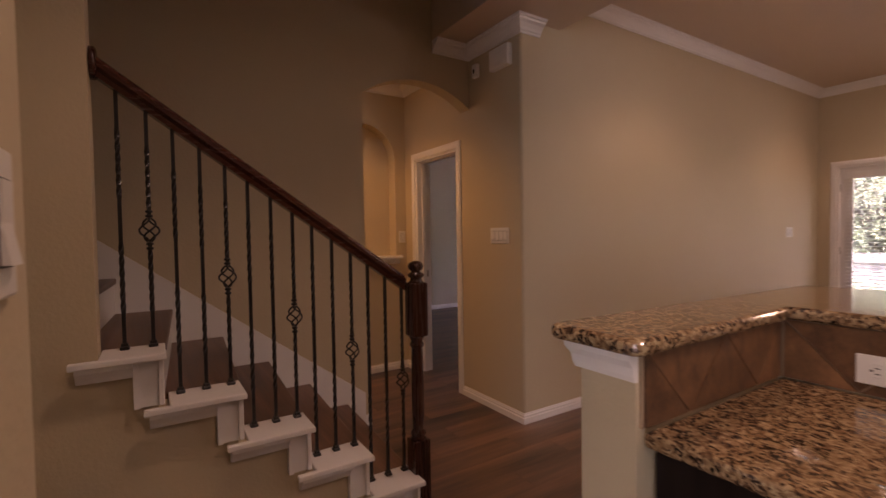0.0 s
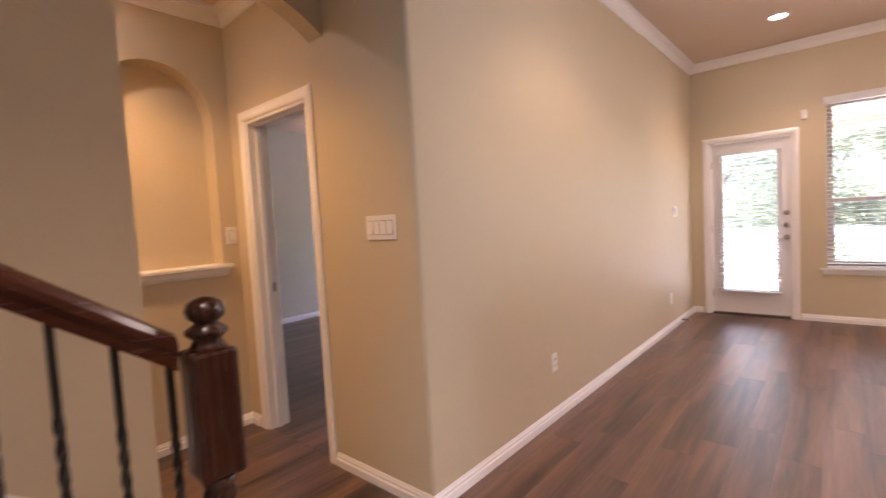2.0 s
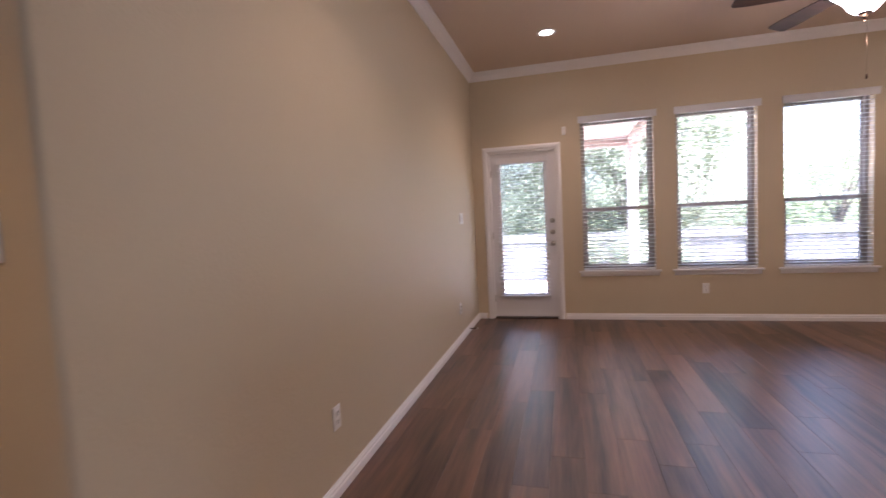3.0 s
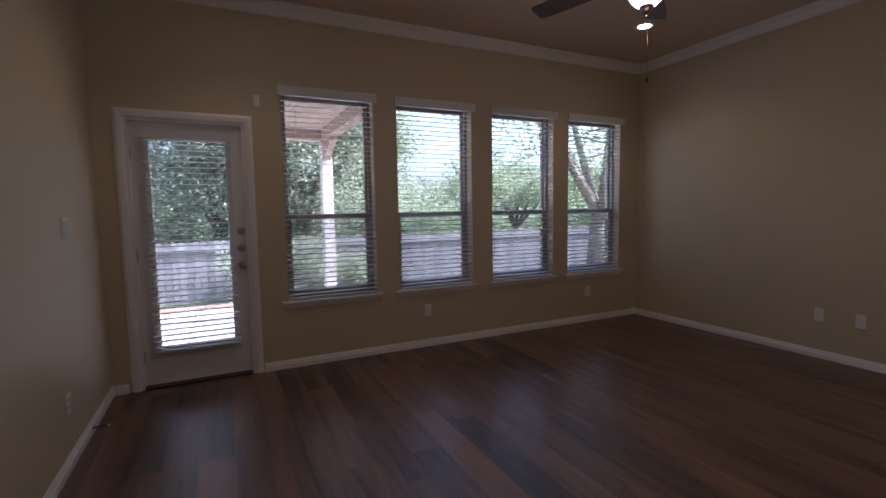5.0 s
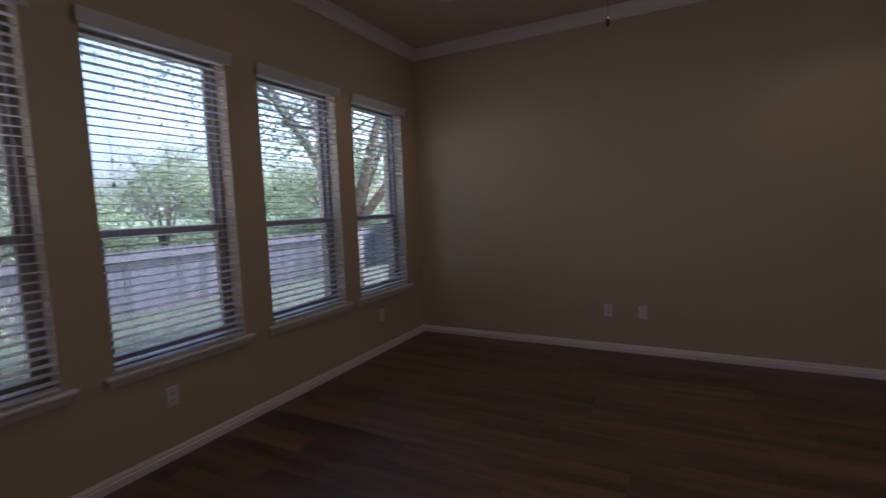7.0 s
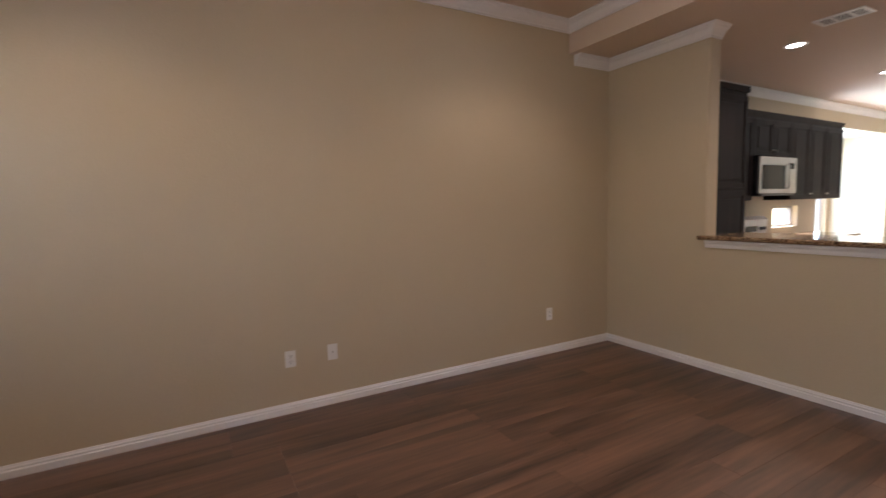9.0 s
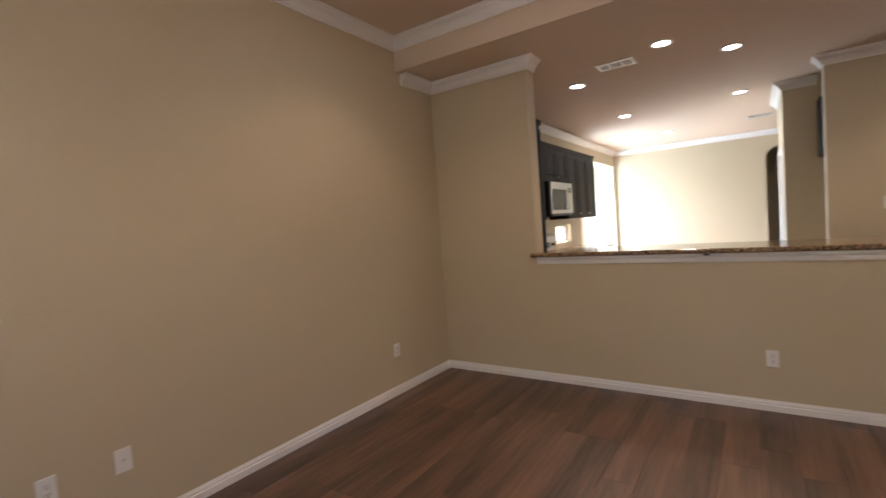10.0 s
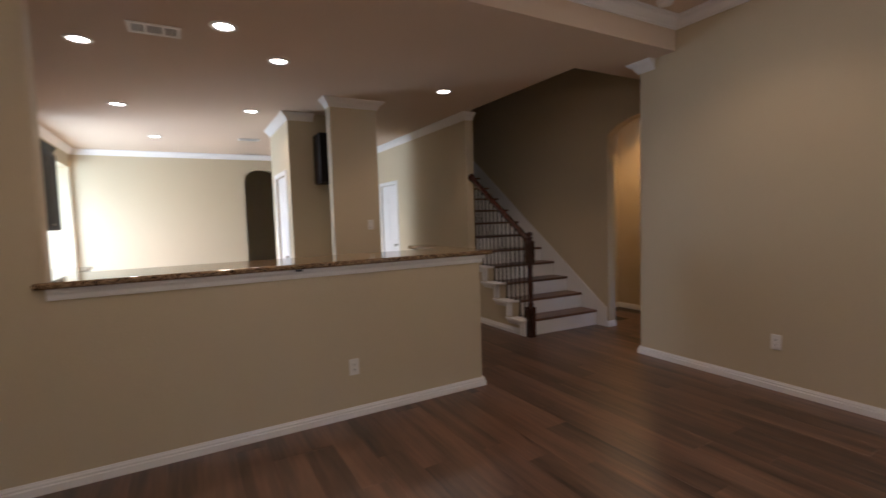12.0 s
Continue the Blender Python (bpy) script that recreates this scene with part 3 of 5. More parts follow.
def panel_door(name, axis, plane, a, b, head, out):
    """Six-panel painted leaf; the panels stand in recesses."""
    def bx(bm, u0, u1, d0, d1, z0, z1, bev=0.0):
        if axis == "x":
            box(bm, u0, u1, *sorted((plane + d0, plane + d1)), z0, z1, bev)
        else:
            box(bm, *sorted((plane + d0, plane + d1)), u0, u1, z0, z1, bev)
    d = tagged(new(name), "white painted panelled interior door, shut", "door", "", "structure")
    bm = bmesh.new()
    bx(bm, a + 0.004, b - 0.004, -0.02, 0.010, 0.008, head - 0.004)
    part("leaf", bm, DOOR_WHITE, d)
    w = (b - a) / 2
    for u in (a, a + w):
        for z0, z1 in ((0.22, 0.85), (1.0, 1.58), (1.68, 1.92)):
            bm = bmesh.new()
            bx(bm, u + 0.09, u + w - 0.05, 0.010, 0.018, z0, z1, 0.006)
            part("panel", bm, DOOR_WHITE, d)
    return d


d = panel_door("door_hall", "y", XS - 0.03, -3.12, -2.40, 2.03, 1)
knob(d, (XS - 0.02, -2.47, 0.93), "x", 1)
d = panel_door("door_pantry", "y", 0.185, -1.86, -1.14, 2.03, 1)
knob(d, (0.195, -1.22, 0.93), "x", 1)

# garden door with its long glass and blind
gd = tagged(new("door_garden"), "white painted garden door with full glass, shut", "door", "", "structure")
DY = YW + 0.045
bm = bmesh.new()
wall_x(bm, DY, 0.044, BD[0] + 0.022, BD[1] - 0.022, 0.02, BD[2] - 0.02, [(-2.085, -1.545, 0.30, 1.93)])
part("leaf", bm, DOOR_WHITE, gd)
bm = bmesh.new()
for x0, x1, z0, z1 in ((-2.115, -2.075, 0.27, 1.96), (-1.555, -1.515, 0.27, 1.96), (-2.075, -1.555, 0.27, 0.31), (-2.075, -1.555, 1.92, 1.96)):
    box(bm, x0, x1, DY - 0.014, DY + 0.002, z0, z1, 0.005)
part("glazing_frame", bm, DOOR_WHITE, gd)
pane = part("pane", boxed(-2.085, -1.545, DY + 0.018, DY + 0.026, 0.30, 1.93), GLASS, gd)
pane.visible_shadow = False
bm = bmesh.new()
box(bm, BD[0], BD[0] + 0.022, YW + 0.002, YW + 0.17, 0, BD[2])
box(bm, BD[1] - 0.022, BD[1], YW + 0.002, YW + 0.17, 0, BD[2])
box(bm, BD[0] + 0.022, BD[1] - 0.022, YW + 0.002, YW + 0.17, BD[2] - 0.02, BD[2])
part("jamb", bm, WHITE, gd)
part("threshold", boxed(BD[0] + 0.022, BD[1] - 0.022, YW - 0.02, YW + 0.19, 0.0, 0.018, 0.004), RUBBER, gd, "dark metal threshold")
knob(gd, (-1.465, DY, 0.93), "y", -1, 0.029)
for z in (1.07, 1.21):
    bm = bmesh.new()
    lathe(bm, [(0.030, 0), (0.030, 0.010), (0.022, 0.016), (0.020, 0.020), (0.004, 0.020)], sides=20)
    box(bm, -0.004, 0.004, -0.014, 0.014, 0.020, 0.034, 0.002)
    bmesh.ops.transform(bm, matrix=Matrix.Translation((-1.465, DY, z)) @ Matrix.Rotation(radians(90), 4, "X"), verts=bm.verts)
    part("deadbolt", bm, NICKEL, gd, "satin nickel thumb-turn deadbolt")
for z in (0.25, 1.05, 1.82):
    bm = bmesh.new()
    tube(bm, [(BD[0] + 0.024, DY - 0.004, z - 0.045), (BD[0] + 0.024, DY - 0.004, z + 0.045)], 0.007, 10)
    part("hinge", bm, NICKEL, gd)


def blind(at_x0, at_x1, y, z0, z1, label, valance_over=0.03, tilt=3, pitch=0.0435, group="window blinds"):
    """Two-inch slatted blind: valance, slats, bottom rail, ladder cords, tilt wand and pull cord."""
    b = thing("window_blind", ((at_x0 + at_x1) / 2, y, z0), label, "blind", group)
    w = (at_x1 - at_x0) / 2
    bm = bmesh.new()
    slab_from(bm, [(-0.052, z1 - z0 - 0.058), (-0.044, z1 - z0 - 0.061), (-0.040, z1 - z0 + 0.014), (-0.060, z1 - z0 + 0.014), (-0.056, z1 - z0 - 0.006)], "x", -w - valance_over, w + valance_over)
    part("valance", bm, BLIND, b)
    part("head_rail", boxed(-w, w, -0.026, 0.024, z1 - z0 - 0.055, z1 - z0 - 0.004, 0.002), BLIND, b)
    part("bottom_rail", boxed(-w, w, -0.026, 0.026, 0.004, 0.022, 0.005), BLIND, b)
    bm = bmesh.new()
    slab_from(bm, [(-0.0255, -0.0018), (-0.0255, 0.0006), (-0.012, 0.0018), (0.012, 0.0018), (0.0255, 0.0006), (0.0255, -0.0018), (0.012, -0.0012), (-0.012, -0.0012)], "x", -w, w)
    bmesh.ops.transform(bm, matrix=Matrix.Rotation(radians(tilt), 4, "X"), verts=bm.verts)
    first = part("slat", bm, BLIND, b)
    first.location = (0, 0, 0.05)
    n = int((z1 - z0 - 0.13) / pitch)
    for k in range(1, n + 1):
        s = first.copy()
        scene.collection.objects.link(s)
        s.location = (0, 0, 0.05 + pitch * k)
    for u in (-w * 0.72, w * 0.72):
        bm = bmesh.new()
        for v in (-0.027, 0.027):
            tube(bm, [(u, v, 0.01), (u, v, z1 - z0 - 0.05)], 0.0009, 4)
        part("ladder_cord", bm, BLIND, b)
    bm = bmesh.new()
    tube(bm, [(-w + 0.07, -0.034, z1 - z0 - 0.07), (-w + 0.07, -0.036, (z1 - z0) * 0.55)], 0.0012, 5)
    part("pull_cord", bm, BLIND, b)
    bm = bmesh.new()
    lathe(bm, [(0.002, 0.03), (0.006, 0.022), (0.007, 0.0), (0.003, -0.003)], (-w + 0.07, -0.036, (z1 - z0) * 0.55 - 0.03), 8)
    part("cord_tassel", bm, SLOT, b, "small dark cord tassel")
    return b


def window(name, x0, x1):
    """Single-hung window: frame, two sashes with their panes, stool and apron."""
    w = tagged(new(name), "single-hung vinyl window above a white wooden sill", "window", "", "structure")
    y = YW + 0.10
    zm = 1.315
    bm = bmesh.new()
    for a, b, c, d in ((x0, x0 + 0.03, WZ0, WZ1), (x1 - 0.03, x1, WZ0, WZ1), (x0 + 0.03, x1 - 0.03, WZ0, WZ0 + 0.03), (x0 + 0.03, x1 - 0.03, WZ1 - 0.03, WZ1)):
        box(bm, a, b, y, y + 0.075, c, d)
    part("window_frame", bm, VINYL, w)
    for lo, hi, yy in ((WZ0 + 0.03, zm + 0.02, y + 0.005), (zm - 0.02, WZ1 - 0.03, y + 0.037)):
        bm = bmesh.new()
        a, b = x0 + 0.03, x1 - 0.03
        f = 0.034 if yy < y + 0.02 else 0.022
        for p, q, c, d in ((a, a + f, lo, hi), (b - f, b, lo, hi), (a + f, b - f, lo, lo + 0.04), (a + f, b - f, hi - 0.04, hi)):
            box(bm, p, q, yy, yy + 0.03, c, d, 0.003, 1)
        sash = part("sash", bm, VINYL, w)
        pane = part("pane", boxed(a + f - 0.004, b - f + 0.004, yy + 0.012, yy + 0.017, lo + 0.036, hi - 0.036), GLASS, sash)
        pane.visible_shadow = False
    part("insect_screen", boxed(x0 + 0.03, x1 - 0.03, y + 0.069, y + 0.071, WZ0 + 0.03, zm), SCREEN, w, "fine dark insect screen")
    part("sash_lock", boxed((x0 + x1) / 2 - 0.03, (x0 + x1) / 2 + 0.03, y - 0.006, y + 0.01, zm + 0.005, zm + 0.024, 0.004), VINYL, w)
    bm = bmesh.new()
    box(bm, x0 + 0.001, x1 - 0.001, YW, y, WZ0, WZ0 + 0.004)
    box(bm, x0 - 0.055, x1 + 0.055, YW - 0.045, YW, WZ0 - 0.018, WZ0 + 0.004, 0.006)
    part("window_sill", bm, WHITE, w, "white wooden sill")
    bm = bmesh.new()
    slab_from(bm, [(YW, WZ0 - 0.018), (YW - 0.022, WZ0 - 0.018), (YW - 0.020, WZ0 - 0.040), (YW - 0.010, WZ0 - 0.062), (YW, WZ0 - 0.066)], "x", x0 - 0.035, x1 + 0.035)
    part("apron", bm, WHITE, w)
    return w


for i, (a, b) in enumerate(WINDOWS):
    window("window_%d" % (i + 1), a, b)
    blind(a + 0.004, b - 0.004, YW + 0.012, WZ0 + 0.006, WZ1 - 0.002, "white two-inch slatted blind with the slats open")
blind(-2.125, -1.51, DY - 0.045, 0.275, 1.985, "white slatted blind mounted on the garden door", valance_over=0.01, tilt=2)
# ---- stair ----
stair = tagged(new("staircase"), "carpet-free staircase with brown plank treads and white risers", "staircase", "", "structure")
for k in range(STEPS):
    y1 = NOSE - RUN * k
    z = RISE * (k + 1)
    x1 = XS - 0.125 if k >= 5 else XS - 0.12
    bm = boxed(XD + 0.02, x1, y1 - RUN - 0.03, y1, z - 0.03, z, 0.006)
    rb = boxed(XD + 0.02, x1, y1 - 0.027, y1 - 0.010, z - RISE, z - 0.03)
    for v in list(bm.verts) + list(rb.verts):
        v.co.y += 0.055 * (x1 - v.co.x)        # the flight runs a little out of square
    part("tread", bm, TREAD, stair, "brown wood-look plank tread")
    part("riser", rb, WHITE, stair, "white painted riser")
    if k < 5:
        # white cap on the open end, with its nosing, cove and skirt
        yb = y1 - RUN + 0.001 if k < 4 else -0.048
        cap = bmesh.new()
        prism(cap, [(XS - 0.12, yb), (XS + 0.044, yb), (XS + 0.044, yb - 0.075), (XS + 0.068, yb - 0.075), (XS + 0.068, y1 - 0.004), (XS - 0.12, y1 - 0.004)], z - 0.020, z + 0.004)
        bmesh.ops.bevel(cap, geom=[e for e in cap.edges if abs(e.verts[0].co.z - e.verts[1].co.z) < 1e-6], offset=0.005, segments=2, profile=0.5, affect="EDGES")
        part("end_cap", cap, WHITE, stair, "white painted tread end cap")
        bm = bmesh.new()
        slab_from(bm, [(XS, z - 0.020), (XS + 0.058, z - 0.020), (XS + 0.055, z - 0.034), (XS + 0.036, z - 0.056), (XS + 0.024, z - 0.074), (XS, z - 0.080)], "y", yb - 0.060, y1 - 0.102)
        part("cove_moulding", bm, WHITE, stair)
        low = z - RISE + 0.004
        part("skirt_board", boxed(XS, XS + 0.020, y1 - 0.102, y1 - 0.012, low, z - 0.020), WHITE, stair)
        part("skirt_edge", boxed(XS + 0.020, XS + 0.032, y1 - 0.030, y1 - 0.012, low, z - 0.020, 0.004), WHITE, stair)
        bm = bmesh.new()
        slab_from(bm, [(y1 - 0.102, low), (y1 - 0.102, z - 0.026), (y1 - 0.090, z - 0.030), (y1 - 0.084, z - 0.048), (y1 - 0.084, low)], "x", XS + 0.020, XS + 0.030)
        part("skirt_bead", bm, WHITE, stair)
part("landing", boxed(XD + 0.02, XS - 0.125, NOSE - RUN * STEPS - 1.6, NOSE - RUN * STEPS - 0.001, RISE * STEPS - 0.1, RISE * STEPS), TREAD, stair)
bm = bmesh.new()
slope = RISE / RUN
ytop = NOSE - RUN * STEPS
slab_from(bm, [(1.335, 0.0), (1.335, 0.235), (ytop, 0.235 + slope * (1.335 - ytop)), (ytop, 0.0)], "x", XD, XD + 0.018)
part("wall_skirt", bm, WHITE, stair, "white painted sloping skirt board")

# handrail, balusters, newel
rail = thing("stair_railing", (XS - 0.075, 1.13, 0), "dark wooden handrail on twisted black iron balusters", "railing")
RX = 0.0


def rail_z(y):
    return 1.50 + 0.705 * (0.55 - y)


prof = [(-0.022, -0.030), (0.022, -0.030), (0.024, -0.012), (0.033, 0.002), (0.033, 0.016), (0.024, 0.028), (0.010, 0.034), (-0.010, 0.034), (-0.024, 0.028), (-0.033, 0.016), (-0.033, 0.002), (-0.024, -0.012)]
bm = bmesh.new()
rings = []
for y in (1.12, 0.5, -0.045):
    rings.append([bm.verts.new((RX + a, y - 1.13 , rail_z(y) + b * 1.15)) for a, b in prof])
for r, s in zip(rings, rings[1:]):
    for k in range(len(prof)):
        bm.faces.new((r[k], r[(k + 1) % len(prof)], s[(k + 1) % len(prof)], s[k]))
bm.faces.new(rings[0])
bm.faces.new(rings[-1])
part("handrail", bm, MAHOGANY, rail, "glossy dark red-brown handrail")
bm = bmesh.new()
lathe(bm, [(0.055, 0), (0.055, 0.014), (0.048, 0.020), (0.02, 0.021)], sides=20)
bmesh.ops.transform(bm, matrix=Matrix.Translation((RX, -1.13 - 0.048, rail_z(-0.05) + 0.0)) @ Matrix.Rotation(radians(-90), 4, "X"), verts=bm.verts)
part("rosette", bm, MAHOGANY, rail)


def twist_bar(bm, z0, z1, basket=None):
    """A square bar with twisted stretches; basket: height of its middle, four bowed wires round it."""
    r = 0.0072
    rows = []
    spans = [(z0, z1)] if basket is None else [(z0, basket - 0.046), (basket + 0.046, z1)]
    for a, b in spans:
        n = max(8, int((b - a) / 0.018))
        rows = []
        for i in range(n + 1):
            z = a + (b - a) * i / n
            t = (z - z0) / (z1 - z0)
            ang = 0.0
            for c in (0.28, 0.72):
                ang += max(0, min(1, (t - c + 0.13) / 0.26)) * math.pi * 3
            rows.append([bm.verts.new((r * 1.2 * math.cos(ang + math.pi / 4 + k * math.pi / 2), r * 1.2 * math.sin(ang + math.pi / 4 + k * math.pi / 2), z)) for k in range(4)])
        for p, q in zip(rows, rows[1:]):
            for k in range(4):
                bm.faces.new((p[k], p[(k + 1) % 4], q[(k + 1) % 4], q[k]))
        bm.faces.new(rows[0])
        bm.faces.new(rows[-1])


def basket_wires(bm, zc):
    for k in range(4):
        pts = []
        for i in range(13):
            s = i / 12
            a = k * math.pi / 2 + s * math.pi * 1.1
            rr = 0.006 + 0.025 * math.sin(math.pi * s)
            pts.append((rr * math.cos(a), rr * math.sin(a), zc - 0.042 + 0.084 * s))
        tube(bm, pts, 0.0036, 5)
    for dz in (-0.050, 0.050, -0.066, 0.066):
        lathe(bm, [(0.006, -0.006), (0.012, -0.003), (0.012, 0.003), (0.006, 0.006)], (0, 0, zc + dz), 10)


count = 0
for k in range(5):
    for j in range(3):
        y = NOSE - RUN * k - 0.04 - 0.0855 * j
        if y < 0.0:
            continue
        z0, z1 = RISE * (k + 1), rail_z(y) - 0.030
        n = count
        count += 1
        has = j == 0
        bm = bmesh.new()
        mid = (z0 + z1) / 2
        twist_bar(bm, z0, z1, mid if has else None)
        bmesh.ops.translate(bm, vec=(RX, y - 1.13, 0), verts=bm.verts)
        bar = part("baluster", bm, IRON, rail, "black twisted iron baluster")
        if has:
            bm = bmesh.new()
            basket_wires(bm, mid)
            bmesh.ops.translate(bm, vec=(RX, y - 1.13, 0), verts=bm.verts)
            part("basket", bm, IRON, bar, "black iron wire basket")
        bm = bmesh.new()
        box(bm, RX - 0.015, RX + 0.015, y - 1.13 - 0.015, y - 1.13 + 0.015, z0 + 0.004, z0 + 0.016, 0.003, 1)
        box(bm, RX - 0.011, RX + 0.011, y - 1.13 - 0.011, y - 1.13 + 0.011, z0 + 0.015, z0 + 0.028, 0.003, 1)
        part("shoe", bm, IRON, bar)

newel = thing("newel_post", (XS - 0.04, 1.172, -0.015), "dark red-brown turned wooden newel post with a ball cap", "post")
part("base_block", boxed(-0.042, 0.042, -0.042, 0.042, 0, 0.36, 0.004), MAHOGANY_UP, newel)
bm = bmesh.new()
lathe(bm, [(0.040, 0.36), (0.030, 0.372), (0.036, 0.385), (0.036, 0.395), (0.026, 0.41), (0.030, 0.50), (0.031, 0.62), (0.028, 0.76), (0.025, 0.80), (0.034, 0.812), (0.034, 0.822), (0.027, 0.834), (0.038, 0.858)], sides=24)
part("turned_shaft", bm, MAHOGANY_UP, newel)
part("top_block", boxed(-0.042, 0.042, -0.042, 0.042, 0.858, 1.115, 0.008), MAHOGANY_UP, newel)
bm = bmesh.new()
lathe(bm, [(0.040, 1.113), (0.030, 1.124), (0.026, 1.134), (0.040, 1.146), (0.040, 1.154), (0.024, 1.164), (0.022, 1.168), (0.034, 1.178), (0.038, 1.192), (0.033, 1.206), (0.018, 1.216), (0.003, 1.219)], sides=24)
part("ball_cap", bm, MAHOGANY_UP, newel)

# ---- niche sill ----
bm = bmesh.new()
box(bm, XN - 0.14, XN + 0.055, NY0 - 0.05, NY1 + 0.05, NZ0 - 0.004, NZ0 + 0.024, 0.008)
slab_from(bm, [(XN, NZ0 - 0.004), (XN + 0.036, NZ0 - 0.004), (XN + 0.030, NZ0 - 0.03), (XN + 0.014, NZ0 - 0.048), (XN, NZ0 - 0.055)], "y", NY0 - 0.03, NY1 + 0.03)
structure("niche_sill", bm, WHITE, "white painted wooden niche sill")


# ---- wall plates ----
def plate(kind, at, face, gangs=1, label="", group="", lying=False):
    """Wall plate; face: the way it looks, '+x', '-x', '+y', '-y'. kind: outlet, rocker, toggle, blank."""
    turn = {"-y": 0, "+x": 90, "+y": 180, "-x": 270}[face]
    name = {"outlet": "wall_outlet", "rocker": "light_switch", "toggle": "light_switch", "blank": "blank_plate"}[kind]
    o = thing(name, at, label, "outlet" if kind == "outlet" else ("switch" if kind != "blank" else "wall plate"), group, turn)
    w = 0.036 + 0.023 * (gangs - 1)
    part("cover_plate", boxed(-w, w, -0.007, -0.0005, -0.058, 0.058, 0.003), PLASTIC, o)
    for g in range(gangs):
        u = (g - (gangs - 1) / 2) * 0.046
        if kind == "outlet":
            for dz in (-0.020, 0.020):
                sock = part("socket", boxed(u - 0.016, u + 0.016, -0.0095, -0.006, dz - 0.013, dz + 0.013, 0.004), PLASTIC, o)
                bm = bmesh.new()
                box(bm, u - 0.008, u - 0.0055, -0.0105, -0.009, dz - 0.001, dz + 0.008)
                box(bm, u + 0.0055, u + 0.008, -0.0105, -0.009, dz - 0.001, dz + 0.008)
                box(bm, u - 0.0025, u + 0.0025, -0.0105, -0.009, dz - 0.010, dz - 0.005)
                part("slots", bm, SLOT, sock)
        elif kind == "rocker":
            part("bezel", boxed(u - 0.0175, u + 0.0175, -0.0082, -0.0065, -0.034, 0.034), SLOT, o)
            bm = bmesh.new()
            slab_from(bm, [(-0.008, -0.032), (-0.0145, -0.032), (-0.009, 0.0), (-0.0105, 0.032), (-0.008, 0.032)], "x", u - 0.0162, u + 0.0162)
            part("rocker", bm, PLASTIC, o)
        elif kind == "toggle":
            bm = bmesh.new()
            slab_from(bm, [(-0.006, -0.006), (-0.006, 0.008), (-0.018, 0.014), (-0.019, 0.009)], "x", u - 0.004, u + 0.004)
            part("toggle", bm, PLASTIC, o)
        else:
            bm = bmesh.new()
            lathe(bm, [(0.005, -0.001), (0.005, 0.004), (0.002, 0.005)], sides=10)
            bmesh.ops.transform(bm, matrix=Matrix.Translation((u, -0.006, 0)) @ Matrix.Rotation(radians(90), 4, "X"), verts=bm.verts)
            part("jack", bm, NICKEL, o)
    if lying:
        o.matrix_world = pose(*at, 0, 0, turn) @ Matrix.Rotation(radians(90), 4, "Y")
    return o


plate("rocker", (-2.655, YS, 1.312), "-y", 4, "white four-gang rocker switch plate on the tan wall")
plate("rocker", (XN, 2.215, 1.31), "+x", 1, "white single rocker switch beside the niche")
plate("outlet", (XL, 3.46, 0.372), "+x", 1, "white duplex outlet low on the long wall", "wall outlets")
plate("outlet", (XL, 6.20, 0.34), "+x", 1, "white duplex outlet low on the long wall near the garden door", "wall outlets")
plate("rocker", (XL, 6.43, 1.29), "+x", 3, "white three-gang switch plate near the garden door")
plate("outlet", (0.20, YW, 0.365), "-y", 1, "white duplex outlet under a window", "wall outlets")
plate("outlet", (2.28, YW, 0.365), "-y", 1, "white duplex outlet under a window", "wall outlets")
plate("outlet", (XR, 5.26, 0.382), "-x", 1, "white duplex outlet low on the wall", "wall outlets")
plate("blank", (XR, 4.965, 0.382), "-x", 1, "white cable jack plate low on the wall")
plate("outlet", (XR, 2.90, 0.378), "-x", 1, "white duplex outlet low on the wall near the corner", "wall outlets")
plate("outlet", (0.445, YH, 0.36), "+y", 1, "white duplex outlet on the half wall", "wall outlets")
plate("rocker", (-0.51, 0.011, 1.34), "+y", 1, "white single rocker switch on the end wall")

# spring door stop on the baseboard
o = thing("door_stop", (XL + 0.018, 6.58, 0.035), "small dark spring door stop on the baseboard", "door stop")
bm = bmesh.new()
tube(bm, [(0, 0, 0), (0.004, 0, 0), (0.005, 0, 0), (0.075, 0, 0)], [0.012, 0.012, 0.006, 0.005], 10)
part("spring", bm, BRONZE, o)
bm = bmesh.new()
tube(bm, [(0.073, 0, 0), (0.086, 0, 0)], [0.008, 0.007], 10)
part("tip", bm, PLASTIC, o)

# contact sensor box above the garden door
o = thing("alarm_sensor", (-1.30, YW, 2.265), "small white alarm sensor on the wall beside the door", "sensor")
part("housing", boxed(-0.024, 0.024, -0.024, 0, -0.048, 0.048, 0.006), PLASTIC, o)
part("lens", boxed(-0.016, 0.016, -0.028, -0.022, -0.036, 0.004, 0.004), PLASTIC, o)
# siren and detector under the crown by the corner
o = thing("alarm_siren", (-2.60, YS, 2.575), "white plastic alarm siren box under the crown moulding", "alarm")
part("housing", boxed(-0.105, 0.105, -0.05, 0, -0.075, 0.075, 0.012), PLASTIC, o)
bm = bmesh.new()
for k in range(5):
    box(bm, -0.07, 0.07, -0.0525, -0.049, -0.045 + 0.02 * k, -0.038 + 0.02 * k)
part("grille", bm, WHITE, o)
o = thing("alarm_sensor", (-2.905, YS, 2.575), "small white alarm sensor box under the crown moulding", "sensor")
part("housing", boxed(-0.032, 0.032, -0.035, 0, -0.05, 0.05, 0.008), PLASTIC, o)
part("lens", boxed(-0.010, 0.010, -0.038, -0.034, -0.02, 0.012, 0.003), SLOT, o)


